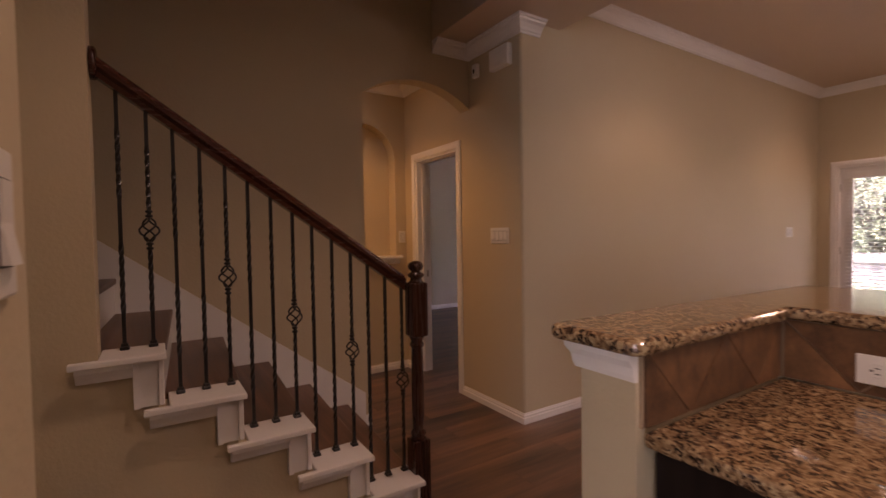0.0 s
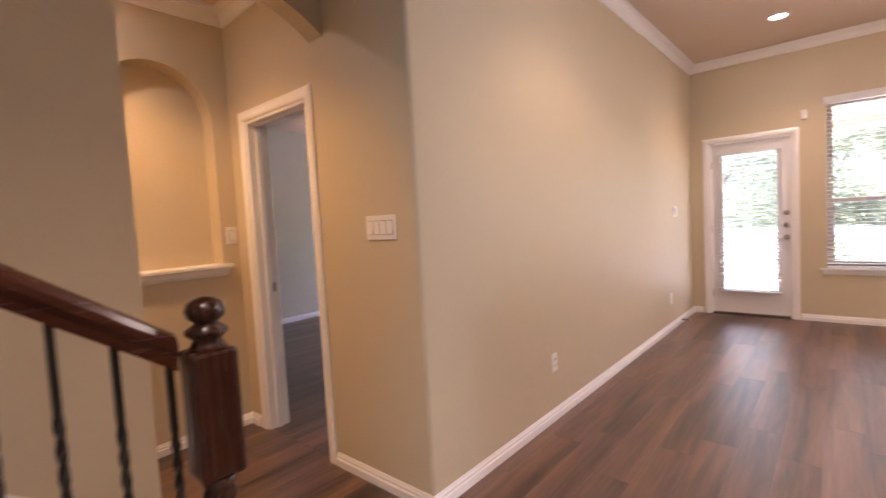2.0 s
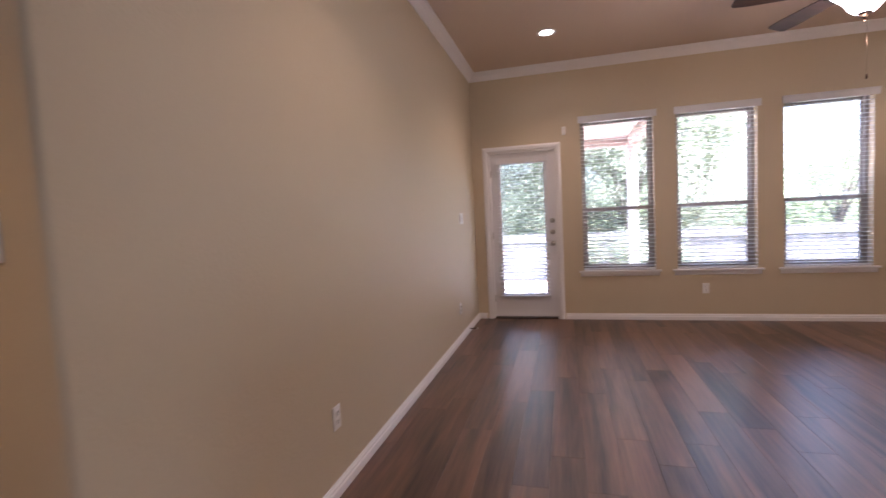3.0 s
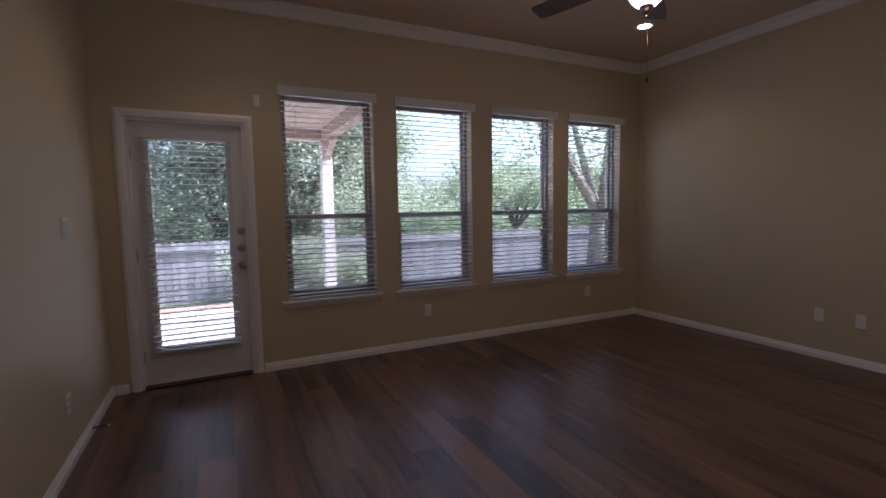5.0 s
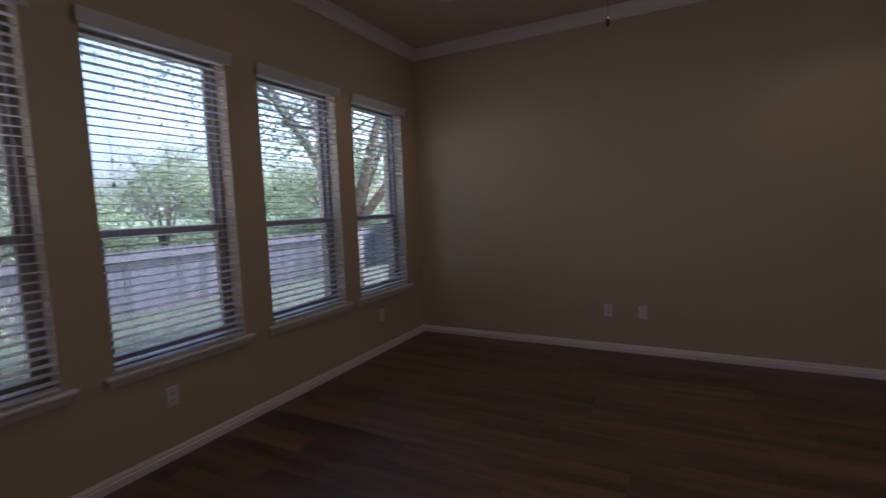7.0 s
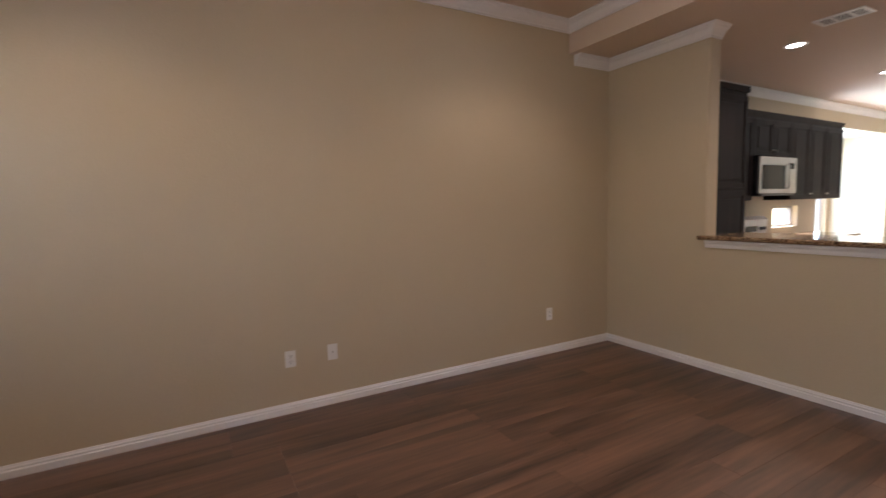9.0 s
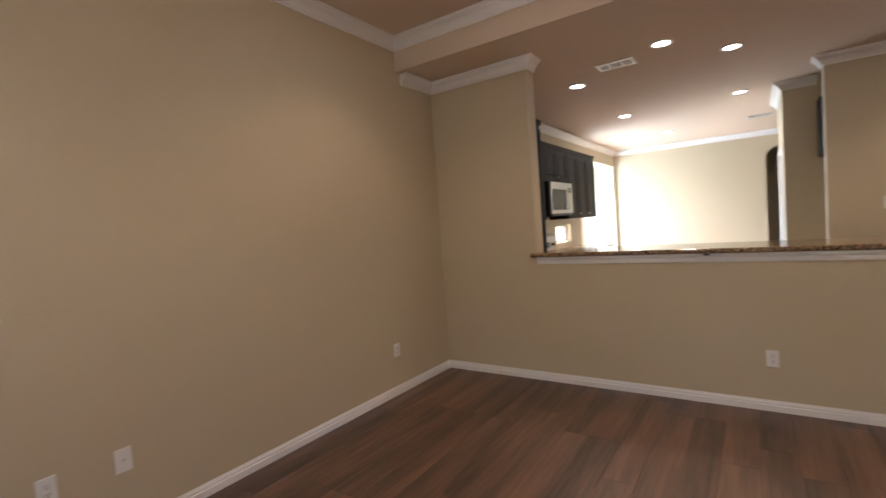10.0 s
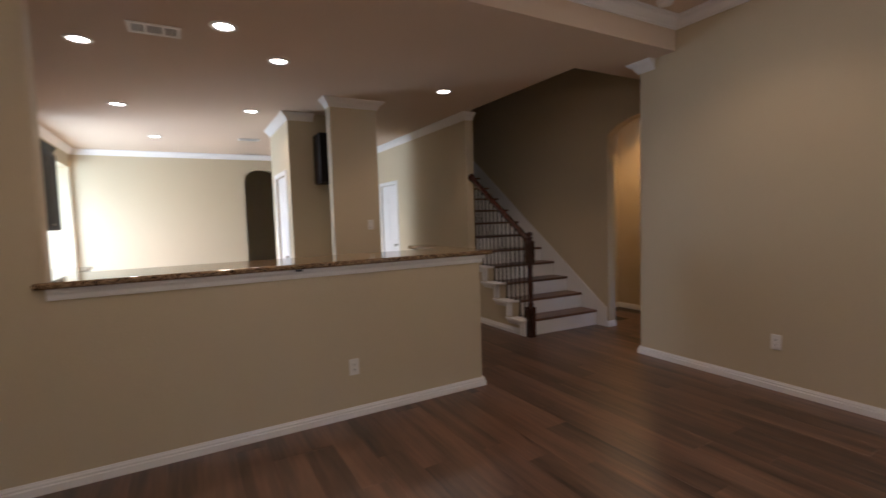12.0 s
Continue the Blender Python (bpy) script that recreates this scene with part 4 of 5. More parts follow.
# ---- ceiling fixtures ----
def recessed_light(x, y, z, watts, group="recessed lights", color=WARM):
    o = thing("recessed_light", (x, y, z), "round recessed ceiling light, lit, with a white trim ring", "ceiling light", group)
    bm = bmesh.new()
    lathe(bm, [(0.092, -0.0005), (0.094, -0.006), (0.088, -0.010), (0.066, -0.009), (0.061, -0.003)], sides=28)
    part("trim_ring", bm, WHITE, o)
    bm = bmesh.new()
    lathe(bm, [(0.060, -0.004), (0.050, -0.0055), (0.03, -0.006), (0.002, -0.006)], sides=28)
    part("lens", bm, LAMP_GLOW, o, "glowing frosted lens")
    li = bpy.data.lights.new("recessed_lamp", "SPOT")
    li.energy, li.color, li.spot_size, li.spot_blend, li.shadow_soft_size = watts, color, radians(128), 0.6, 0.06
    lamp = new("recessed_lamp", li)
    lamp.matrix_world = pose(x, y, z - 0.03)
    return o


for x, y in ((-1.435, 6.24), (2.09, 6.33), (-1.435, 3.55), (2.09, 3.55)):
    recessed_light(x, y, ZG, CAN_WATTS)
for x, y in ((2.025, 0.915), (1.105, 1.58), (2.0, -1.115), (0.635, 1.01), (-1.155, 0.735), (0.625, -0.95), (1.74, -3.15)):
    recessed_light(x, y, ZK, CAN_WATTS)
recessed_light(-3.62, 1.28, ZK, CAN_WATTS * 2.0, "hall lights", HALL_WARM)


def grille(name, x, y, z, w, d, cols, label):
    """Ceiling air grille: frame, slats and dividers."""
    o = thing(name, (x, y, z), label, "vent")
    bm = bmesh.new()
    f = 0.028
    for a, b, c, e in ((-w, w, -d, -d + f), (-w, w, d - f, d), (-w, -w + f, -d + f, d - f), (w - f, w, -d + f, d - f)):
        box(bm, a, b, c, e, -0.012, -0.0005, 0.003, 1)
    for k in range(1, cols):
        u = -w + 2 * w * k / cols
        box(bm, u - 0.008, u + 0.008, -d + f, d - f, -0.010, -0.002)
    part("frame", bm, PLASTIC, o)
    part("backing", boxed(-w + f, w - f, -d + f, d - f, -0.003, -0.001), SLOT, o)
    n = int((2 * d - 2 * f) / 0.022)
    for k in range(n):
        v = -d + f + 0.011 + 0.022 * k
        bm = boxed(-w + f, w - f, v - 0.0018, v + 0.0018, -0.0085, -0.0065)
        part("slat", bm, PLASTIC, o)
    return o


grille("ceiling_vent", 1.53, 1.33, ZK, 0.165, 0.10, 3, "white metal air register in the kitchen ceiling")
grille("ceiling_vent", 0.42, -3.0, ZK, 0.16, 0.09, 3, "white metal air register in the ceiling")
grille("return_air_grille", -3.68, 1.80, ZK, 0.36, 0.30, 5, "large white return-air grille in the hall ceiling")
o = thing("smoke_detector", (-2.0, 2.83, ZG), "round white smoke detector on the ceiling", "detector")
bm = bmesh.new()
lathe(bm, [(0.070, -0.0005), (0.070, -0.012), (0.060, -0.020), (0.056, -0.036), (0.030, -0.042), (0.002, -0.043)], sides=28)
part("housing", bm, PLASTIC, o)

# ---- ceiling fan ----
FX, FY = 0.445, 4.90
DROP = 0.045
fan = thing("ceiling_fan", (FX, FY, ZG + DROP), "dark five-blade ceiling fan with a lit white glass bowl", "ceiling fan")
bm = bmesh.new()
lathe(bm, [(0.075, -0.0655), (0.078, -0.095), (0.055, -0.13), (0.016, -0.14), (0.013, -0.145), (0.013, -0.30), (0.030, -0.31)], sides=24)
part("canopy_and_rod", bm, BRONZE, fan)
bm = bmesh.new()
lathe(bm, [(0.035, -0.30), (0.085, -0.32), (0.125, -0.37), (0.130, -0.43), (0.110, -0.48), (0.060, -0.50), (0.055, -0.545), (0.10, -0.555)], sides=28)
part("motor_housing", bm, BRONZE, fan)
bm = bmesh.new()
lathe(bm, [(0.158, -0.548), (0.165, -0.556), (0.155, -0.578), (0.120, -0.610), (0.095, -0.640), (0.075, -0.675), (0.050, -0.700), (0.03, -0.706)], sides=32)
part("glass_bowl", bm, BOWL_GLOW, fan, "glowing white bell-shaped glass bowl")
bm = bmesh.new()
lathe(bm, [(0.034, -0.700), (0.036, -0.712), (0.020, -0.724), (0.009, -0.738), (0.012, -0.750), (0.002, -0.756)], sides=20)
part("finial", bm, BRONZE, fan)
for k in range(5):
    a = radians(180 - 72 * k)
    m = Matrix.Rotation(a, 4, "Z") @ Matrix.Translation((0, 0, -0.53)) @ Matrix.Rotation(radians(12), 4, "X")
    bm = bmesh.new()
    outline = [(0.19, -0.048), (0.30, -0.060), (0.58, -0.070), (0.675, -0.064), (0.690, -0.045), (0.690, 0.045), (0.675, 0.064), (0.58, 0.070), (0.30, 0.060), (0.19, 0.048)]
    slab_from(bm, outline, "z", -0.003, 0.003)
    bmesh.ops.transform(bm, matrix=m, verts=bm.verts)
    blade = part("blade", bm, FANWOOD, fan, "dark wooden fan blade")
    bm = bmesh.new()
    slab_from(bm, [(0.09, -0.018), (0.17, -0.014), (0.24, -0.036), (0.26, 0.0), (0.24, 0.036), (0.17, 0.014), (0.09, 0.018)], "z", -0.009, -0.003)
    bmesh.ops.transform(bm, matrix=m, verts=bm.verts)
    part("blade_iron", bm, BRONZE, blade)
bm = bmesh.new()
tube(bm, [(0.03, 0.02, -0.55), (0.172, 0.05, -0.57), (0.172, 0.05, -0.60)], 0.0006, 5)
part("pull_chain", bm, BRONZE, fan)
bm = bmesh.new()
tube(bm, [(0.012, 0, -0.75), (0.012, 0, -1.07)], 0.0006, 5)
lathe(bm, [(0.002, 0.02), (0.006, 0.012), (0.007, -0.005), (0.003, -0.014)], (0.012, 0, -1.08), 10)
part("pull_chain", bm, BRONZE, fan)
li = bpy.data.lights.new("fan_lamp", "POINT")
li.energy, li.color, li.shadow_soft_size = 1.5, WARM, 0.08
new("fan_lamp", li).matrix_world = pose(FX, FY, ZG - 0.80)

# ---- bar and kitchen ----
bar = thing("breakfast_bar", (-0.64, YH, 1.082), "polished speckled brown and black granite bar top with rounded edges", "bar top")
bm = bmesh.new()
bx0, bx1, by0, by1 = -0.81, 2.13, 0.880, YH + 0.05


def rc(cx, cy, r, a0, n=6):
    return [(cx + r * math.cos(radians(a0 + 90 * k / n)), cy + r * math.sin(radians(a0 + 90 * k / n))) for k in range(n + 1)]


bin_x, bin_y = -0.57, YC - 0.035
out = rc(bx0 + 0.03, by0 + 0.03, 0.03, 180) + rc(bin_x - 0.03, by0 + 0.03, 0.03, 270) + [(bin_x, bin_y)] + [(2.075, bin_y), (2.075, YH + 0.005), (bx1, YH + 0.005), (bx1, by1)] + rc(bx0 + 0.085, by1 - 0.04, 0.04, 90)
prism(bm, [(x + 0.64, y - YH) for x, y in out], 0.001, 0.036)
es = [e for e in bm.edges if abs(e.verts[0].co.z - e.verts[1].co.z) < 1e-6]
bmesh.ops.bevel(bm, geom=es, offset=0.014, segments=4, profile=0.5, affect="EDGES")
for f in bm.faces:
    f.smooth = False
part("slab", bm, GRANITE, bar)
# white cap trim below the bar
bm = bmesh.new()
prof = [(0, 1.020), (0.010, 1.020), (0.014, 1.032), (0.016, 1.050), (0.026, 1.066), (0.028, 1.0815), (0, 1.0815)]
sweep(bm, prof, [(2.08, YH), (LXF, YH), (LXF, LY0 + 0.16), (LX0 - 0.01, LY0 + 0.15), (LX0 - 0.01, LY0), (LX1 + 0.006, LY0)])
structure("bar_trim", bm, WHITE, "white painted moulding under the bar top")
# small dark piece hanging just under the bar edge
o = thing("bar_edge_piece", (0.80, YH, 1.042), "small dark piece under the bar edge", "bracket")
part("plate", boxed(-0.02, 0.02, 0.029, 0.070, 0.030, 0.0395, 0.002), SLOT, o)

counter = thing("counter_top", (-0.5, 0.9, 0.885), "polished speckled brown granite kitchen counter", "counter top")
cx0, cy0, cx1 = LX1 + 0.014, 0.945, -0.10
pts = [(cx0, cy0)] + rc(cx1 - 0.03, cy0 + 0.03, 0.03, 270) + [(cx1, YC - 0.62), (2.46, YC - 0.62), (2.46, YC - 0.014), (cx0, YC - 0.014)]
bm = bmesh.new()
prism(bm, [(x + 0.5, y - 0.9) for x, y in pts], 0, 0.035)
es = [e for e in bm.edges if abs(e.verts[0].co.z - e.verts[1].co.z) < 1e-6]
bmesh.ops.bevel(bm, geom=es, offset=0.010, segments=3, profile=0.5, affect="EDGES")
part("slab", bm, GRANITE, counter)


def base_unit(x0, x1, y0, y1, face):
    """Base cabinet with one door and a drawer front on the given face."""
    o = thing("base_cabinet", ((x0 + x1) / 2, (y0 + y1) / 2, 0), "espresso stained base cabinet under the granite counter", "cabinet", "kitchen base cabinets")
    w, d = (x1 - x0) / 2, (y1 - y0) / 2
    part("body", boxed(-w, w, -d, d, 0.09, 0.883), ESPRESSO, o)
    part("toe_kick", boxed(-w + 0.03, w - 0.03, -d + 0.03, d - 0.03, 0.0, 0.09), SLOT, o)
    if face == "-y":
        part("door", boxed(-w + 0.02, w - 0.02, -d - 0.02, -d - 0.001, 0.11, 0.68, 0.004), ESPRESSO, o)
        part("drawer", boxed(-w + 0.02, w - 0.02, -d - 0.02, -d - 0.001, 0.71, 0.86, 0.004), ESPRESSO, o)
    else:
        part("door", boxed(w + 0.001, w + 0.02, -d + 0.02, d - 0.02, 0.11, 0.68, 0.004), ESPRESSO, o)
        part("drawer", boxed(w + 0.001, w + 0.02, -d + 0.02, d - 0.02, 0.71, 0.86, 0.004), ESPRESSO, o)
    return o


base_unit(LX1 + 0.02, -0.14, 0.975, YC - 0.02, "+x")
for k in range(4):
    base_unit(-0.12 + 0.62 * k, -0.12 + 0.62 * k + 0.615, YC - 0.59, YC - 0.02, "-y")

# backsplash: bed of grout with triangular and square slate tiles
bs = tagged(new("backsplash"), "brown slate tile backsplash laid in diamonds", "backsplash", "", "structure")
part("grout_bed", boxed(LX1 + 0.0, LX1 + 0.006, LY0 + 0.012, YC, 0.921, 1.081), GROUT, bs)
part("grout_bed", boxed(LX1 + 0.006, 2.079, YC - 0.006, YC, 0.921, 1.081), GROUT, bs)


def tri_run(axis, base, start, length, out):
    t = 0.158
    n = int(length / t) + 1
    g = 0.0018
    for k in range(n):
        for up in (0, 1):
            a = start + k * 2 * t / 1.0 * 0.5 * 2 + up * t
            pts = [(a - t + g * 2, 0.923), (a + t - g * 2, 0.923), (a, 0.923 + t - g * 2)] if not up else [(a - t + g * 2, 1.080), (a + t - g * 2, 1.080), (a, 0.922 + g * 2)]
            lo, hi = start, start + length
            pts = [(min(max(u, lo), hi), z) for u, z in pts]
            if max(p[0] for p in pts) - min(p[0] for p in pts) < 0.05 or pts[0][0] >= hi or pts[1][0] <= lo:
                continue
            bm = bmesh.new()
            slab_from(bm, pts, axis, base, base + out)
            part("tile", bm, TILE, bs)


tri_run("x", LX1 + 0.006, LY0 + 0.02, YC - 0.01 - LY0 - 0.02, 0.006)
tri_run("y", YC - 0.006, LX1 + 0.02, 2.6, -0.006)
plate("outlet", (-0.385, YC - 0.012, 0.985), "-y", 1, "white duplex outlet laid sideways on the slate backsplash", "", True)


def shaker_door(bm, axis_x, y0, y1, z0, z1):
    """Raised-panel front on a face looking to -x."""
    box(bm, axis_x - 0.018, axis_x, y0, y0 + 0.055, z0, z1, 0.003, 1)
    box(bm, axis_x - 0.018, axis_x, y1 - 0.055, y1, z0, z1, 0.003, 1)
    box(bm, axis_x - 0.018, axis_x, y0 + 0.055, y1 - 0.055, z0, z0 + 0.055, 0.003, 1)
    box(bm, axis_x - 0.018, axis_x, y0 + 0.055, y1 - 0.055, z1 - 0.055, z1, 0.003, 1)
    box(bm, axis_x - 0.010, axis_x, y0 + 0.055, y1 - 0.055, z0 + 0.055, z1 - 0.055)
    box(bm, axis_x - 0.016, axis_x - 0.010, y0 + 0.085, y1 - 0.085, z0 + 0.085, z1 - 0.085, 0.005, 1)


def wall_unit(y0, y1, z0, z1, doors=1, x0=2.80):
    o = thing("wall_cabinet", (x0, (y0 + y1) / 2, z0), "espresso stained wall cabinet with raised-panel doors", "cabinet", "kitchen wall cabinets")
    h = z1 - z0
    w = (y1 - y0) / 2 - 0.001
    part("body", boxed(0, XR - x0 - 0.002, -w, w, 0, h), ESPRESSO, o)
    for k in range(doors):
        bm = bmesh.new()
        shaker_door(bm, -0.001, -w + 2 * w * k / doors + 0.004, -w + 2 * w * (k + 1) / doors - 0.004, 0.006, h - 0.03)
        door = part("door", bm, ESPRESSO, o)
        bm = bmesh.new()
        lathe(bm, [(0.006, 0), (0.005, 0.012), (0.013, 0.018), (0.013, 0.024), (0.004, 0.028)], sides=10)
        u = -w + 2 * w * k / doors + (0.03 if k % 2 else 2 * w / doors - 0.03)
        bmesh.ops.transform(bm, matrix=Matrix.Translation((-0.019, u, 0.07)) @ Matrix.Rotation(radians(-90), 4, "Y"), verts=bm.verts)
        part("door_knob", bm, NICKEL, door)
    bm = bmesh.new()
    slab_from(bm, [(0.004, h), (-0.03, h + 0.05), (-0.03, h + 0.06), (0.02, h + 0.06), (0.02, h)], "y", -w, w)
    part("crown", bm, ESPRESSO, o)
    return o


wall_unit(-2.22, -1.73, 1.39, 2.36)
wall_unit(-1.73, -1.27, 1.39, 2.36)
wall_unit(-1.27, -0.80, 1.39, 2.36)
wall_unit(-0.80, 0.06, 1.91, 2.36, 2)
wall_unit(0.06, 0.45, 1.39, 2.36)
# tall unit by the stub wall
o = thing("tall_cabinet", (2.66, 0.86, 0), "tall espresso stained oven cabinet beside the stub wall", "cabinet")
part("body", boxed(0, XR - 2.66 - 0.002, -0.40, 0.40, 0.09, 2.55), ESPRESSO, o)
part("toe_kick", boxed(0.05, XR - 2.66 - 0.002, -0.40, 0.40, 0, 0.09), SLOT, o)
for z0, z1 in ((0.12, 0.75), (0.78, 1.50), (1.53, 2.50)):
    bm = bmesh.new()
    shaker_door(bm, -0.001, -0.39, 0.39, z0, z1)
    part("door", bm, ESPRESSO, o)
bm = bmesh.new()
sweep(bm, [(0, 2.55), (0.04, 2.60), (0.04, 2.61), (-0.02, 2.61), (-0.02, 2.55)], [(0.5, 0.40), (0, 0.40), (0, -0.40), (0.5, -0.40)][::-1])
part("crown", bm, ESPRESSO, o)

o = thing("microwave", (2.74, -0.37, 1.44), "stainless over-range microwave with a dark glass door", "microwave")
part("body", boxed(0, XR - 2.74 - 0.002, -0.42, 0.42, 0, 0.465), BLACKGLASS, o)
door = part("door", boxed(-0.03, -0.001, -0.22, 0.418, 0.03, 0.455, 0.006), STEEL, o)
part("window", boxed(-0.034, -0.028, -0.15, 0.37, 0.08, 0.36, 0.004), BLACKGLASS, door)
part("control_panel", boxed(-0.03, -0.001, -0.418, -0.225, 0.03, 0.455, 0.004), STEEL, o)
part("display", boxed(-0.033, -0.029, -0.35, -0.23, 0.32, 0.39), BLACKGLASS, o)
bm = bmesh.new()
tube(bm, [(-0.03, -0.165, 0.08), (-0.065, -0.165, 0.10), (-0.065, -0.165, 0.36), (-0.03, -0.165, 0.38)], 0.010, 10)
part("handle", bm, STEEL, o)
part("vent_strip", boxed(-0.026, 0.0, -0.376, 0.376, 0.002, 0.026), SLOT, o)

o = thing("kitchen_range", (2.47, -0.32, 0), "white and black freestanding range with a back control panel", "range")
part("body", boxed(0, 0.60, -0.378, 0.378, 0, 0.91, 0.004), PLASTIC, o)
part("cooktop", boxed(0.0, 0.56, -0.37, 0.37, 0.911, 0.922), BLACKGLASS, o)
part("oven_door", boxed(-0.03, -0.001, -0.37, 0.37, 0.18, 0.80, 0.006), BLACKGLASS, o)
bm = bmesh.new()
slab_from(bm, [(0.52, 0.91), (0.50, 1.15), (0.54, 1.19), (0.60, 1.19), (0.60, 0.91)], "y", -0.376, 0.376)
part("control_panel", bm, PLASTIC, o)
part("display", boxed(0.492, 0.512, -0.12, 0.12, 1.0, 1.07), BLACKGLASS, o)
for v in (-0.30, -0.22, 0.22, 0.30):
    bm = bmesh.new()
    lathe(bm, [(0.022, 0), (0.020, 0.022), (0.004, 0.024)], sides=14)
    bmesh.ops.transform(bm, matrix=Matrix.Translation((0.508, v, 1.035)) @ Matrix.Rotation(radians(-84), 4, "Y"), verts=bm.verts)
    part("knob", bm, SLOT, o)

for y0, y1 in ((-2.05, -1.38), (-1.375, -0.70), (0.06, 0.45)):
    o = thing("base_cabinet", (2.80, (y0 + y1) / 2, 0), "espresso stained base cabinet along the kitchen wall", "cabinet", "kitchen base cabinets")
    w = (y1 - y0) / 2 - 0.001
    part("body", boxed(-0.29, XR - 2.80 - 0.002, -w, w, 0.09, 0.883), ESPRESSO, o)
    part("toe_kick", boxed(-0.24, XR - 2.80 - 0.002, -w, w, 0, 0.09), SLOT, o)
    bm = bmesh.new()
    shaker_door(bm, -0.291, -w + 0.01, w - 0.01, 0.11, 0.68)
    part("door", bm, ESPRESSO, o)
    part("drawer", boxed(-0.309, -0.291, -w + 0.01, w - 0.01, 0.71, 0.86, 0.004), ESPRESSO, o)
o = thing("counter_top", (2.80, -1.38, 0.885), "speckled granite counter beside the range", "counter top")
part("slab", boxed(-0.32, XR - 2.80 - 0.002, -0.68, 0.675, 0, 0.035, 0.008), GRANITE, o)
o = thing("counter_top", (2.80, 0.255, 0.885), "short granite counter beside the range", "counter top")
part("slab", boxed(-0.32, XR - 2.80 - 0.002, -0.193, 0.193, 0, 0.035, 0.008), GRANITE, o)
o = thing("wall_cabinet", (-0.16, -0.70, 1.88), "dark espresso cabinet over the refrigerator space", "cabinet", "kitchen wall cabinets")
part("body", boxed(-0.34, 0.07, -0.155, 0.155, 0, 0.62), ESPRESSO, o)
part("door", boxed(-0.34, 0.07, 0.156, 0.175, 0.01, 0.60, 0.004), ESPRESSO, o)

# kitchen windows: plain frames with panes
for nm, wx, y0, y1, z0, z1 in (("window_5", XR, -1.72, -1.05, 1.02, 1.30), ("window_6", XB, -4.64, -3.56, 0.45, 2.32), ("window_7", XB, -3.46, -2.38, 0.45, 2.32)):
    w = tagged(new(nm), "bright kitchen window in the side wall", "window", "", "structure")
    bm = bmesh.new()
    for a, b, c, d in ((y0, y0 + 0.03, z0, z1), (y1 - 0.03, y1, z0, z1), (y0 + 0.03, y1 - 0.03, z0, z0 + 0.03), (y0 + 0.03, y1 - 0.03, z1 - 0.03, z1)):
        box(bm, wx + 0.07, wx + 0.13, a, b, c, d)
    part("window_frame", bm, VINYL, w)
    pane = part("pane", boxed(wx + 0.09, wx + 0.096, y0 + 0.026, y1 - 0.026, z0 + 0.026, z1 - 0.026), GLASS, w)
    pane.visible_shadow = False
# ---- garden ----
GZ = -0.12
bm = bmesh.new()
cols = [-400, -60, -20, -8, -4, 0, 4, 8, 12, 20, 60, 400]
rows = [-400, -60, -20, -6, 7.3, 9.0, 11.0, 12.0, 13.0, 14.0, 15.0, 16.0, 18.0, 24, 60, 400]
grid = []
for y in rows:
    z = GZ - 0.06 if y <= 11 else GZ - 0.06 - 0.62 * min(1, (y - 11) / 4.5)
    grid.append([bm.verts.new((x, y, z)) for x in cols])
for r, s in zip(grid, grid[1:]):
    for k in range(len(cols) - 1):
        bm.faces.new((r[k], r[k + 1], s[k + 1], s[k]))
structure("ground", bm, GRASS, "mown green lawn")
pat = tagged(new("patio"), "sunlit concrete patio with a brick edge", "patio", "", "structure")
for i in range(4):
    for j in range(3):
        part("slab", boxed(-4.4 + 1.2 * i, -3.21 + 1.2 * i, YW + 0.25 + 1.2 * j, YW + 1.44 + 1.2 * j, GZ - 0.08, GZ, 0.008), CONCRETE, pat)
first = None
for k in range(40):
    if first is None:
        first = part("brick", boxed(0, 0.112, 0, 0.24, GZ - 0.08, GZ + 0.004, 0.006), BRICKPAVE, pat)
        first.location = (-4.4, YW + 3.86, 0)
    else:
        s = first.copy()
        scene.collection.objects.link(s)
        s.location = (-4.4 + 0.12 * k, YW + 3.86, 0)

cover = thing("patio_cover", (-1.5, YW + 0.2, 0), "cedar patio cover on white posts", "patio cover")
for px in (-0.20, -4.2):
    part("post", boxed(px + 1.5 - 0.075, px + 1.5 + 0.075, 2.35, 2.50, GZ, 2.35, 0.008), STUCCO, cover, "white painted post")
    bm = bmesh.new()
    slab_from(bm, [(2.30, 2.10), (2.34, 2.10), (2.34, 2.36), (1.90, 2.36), (1.90, 2.30)], "x", px + 1.5 - 0.045, px + 1.5 + 0.045)
    part("brace", bm, CEDAR, cover)
part("beam", boxed(-3.0, 1.39, 2.34, 2.50, 2.36, 2.58, 0.01), CEDAR, cover)
for px in (-0.20, -4.2):
    part("side_beam", boxed(px + 1.5 - 0.075, px + 1.5 + 0.075, 0.05, 2.33, 2.36, 2.58, 0.01), CEDAR, cover)
for k in range(13):
    part("soffit_board", boxed(-2.615, 1.215, 0.05 + 0.176 * k, 0.222 + 0.176 * k, 2.50, 2.518), CEDAR, cover)
part("roof", boxed(-3.0, 1.50, 0.05, 2.70, 2.585, 2.66), STUCCO, cover, "pale roof deck")

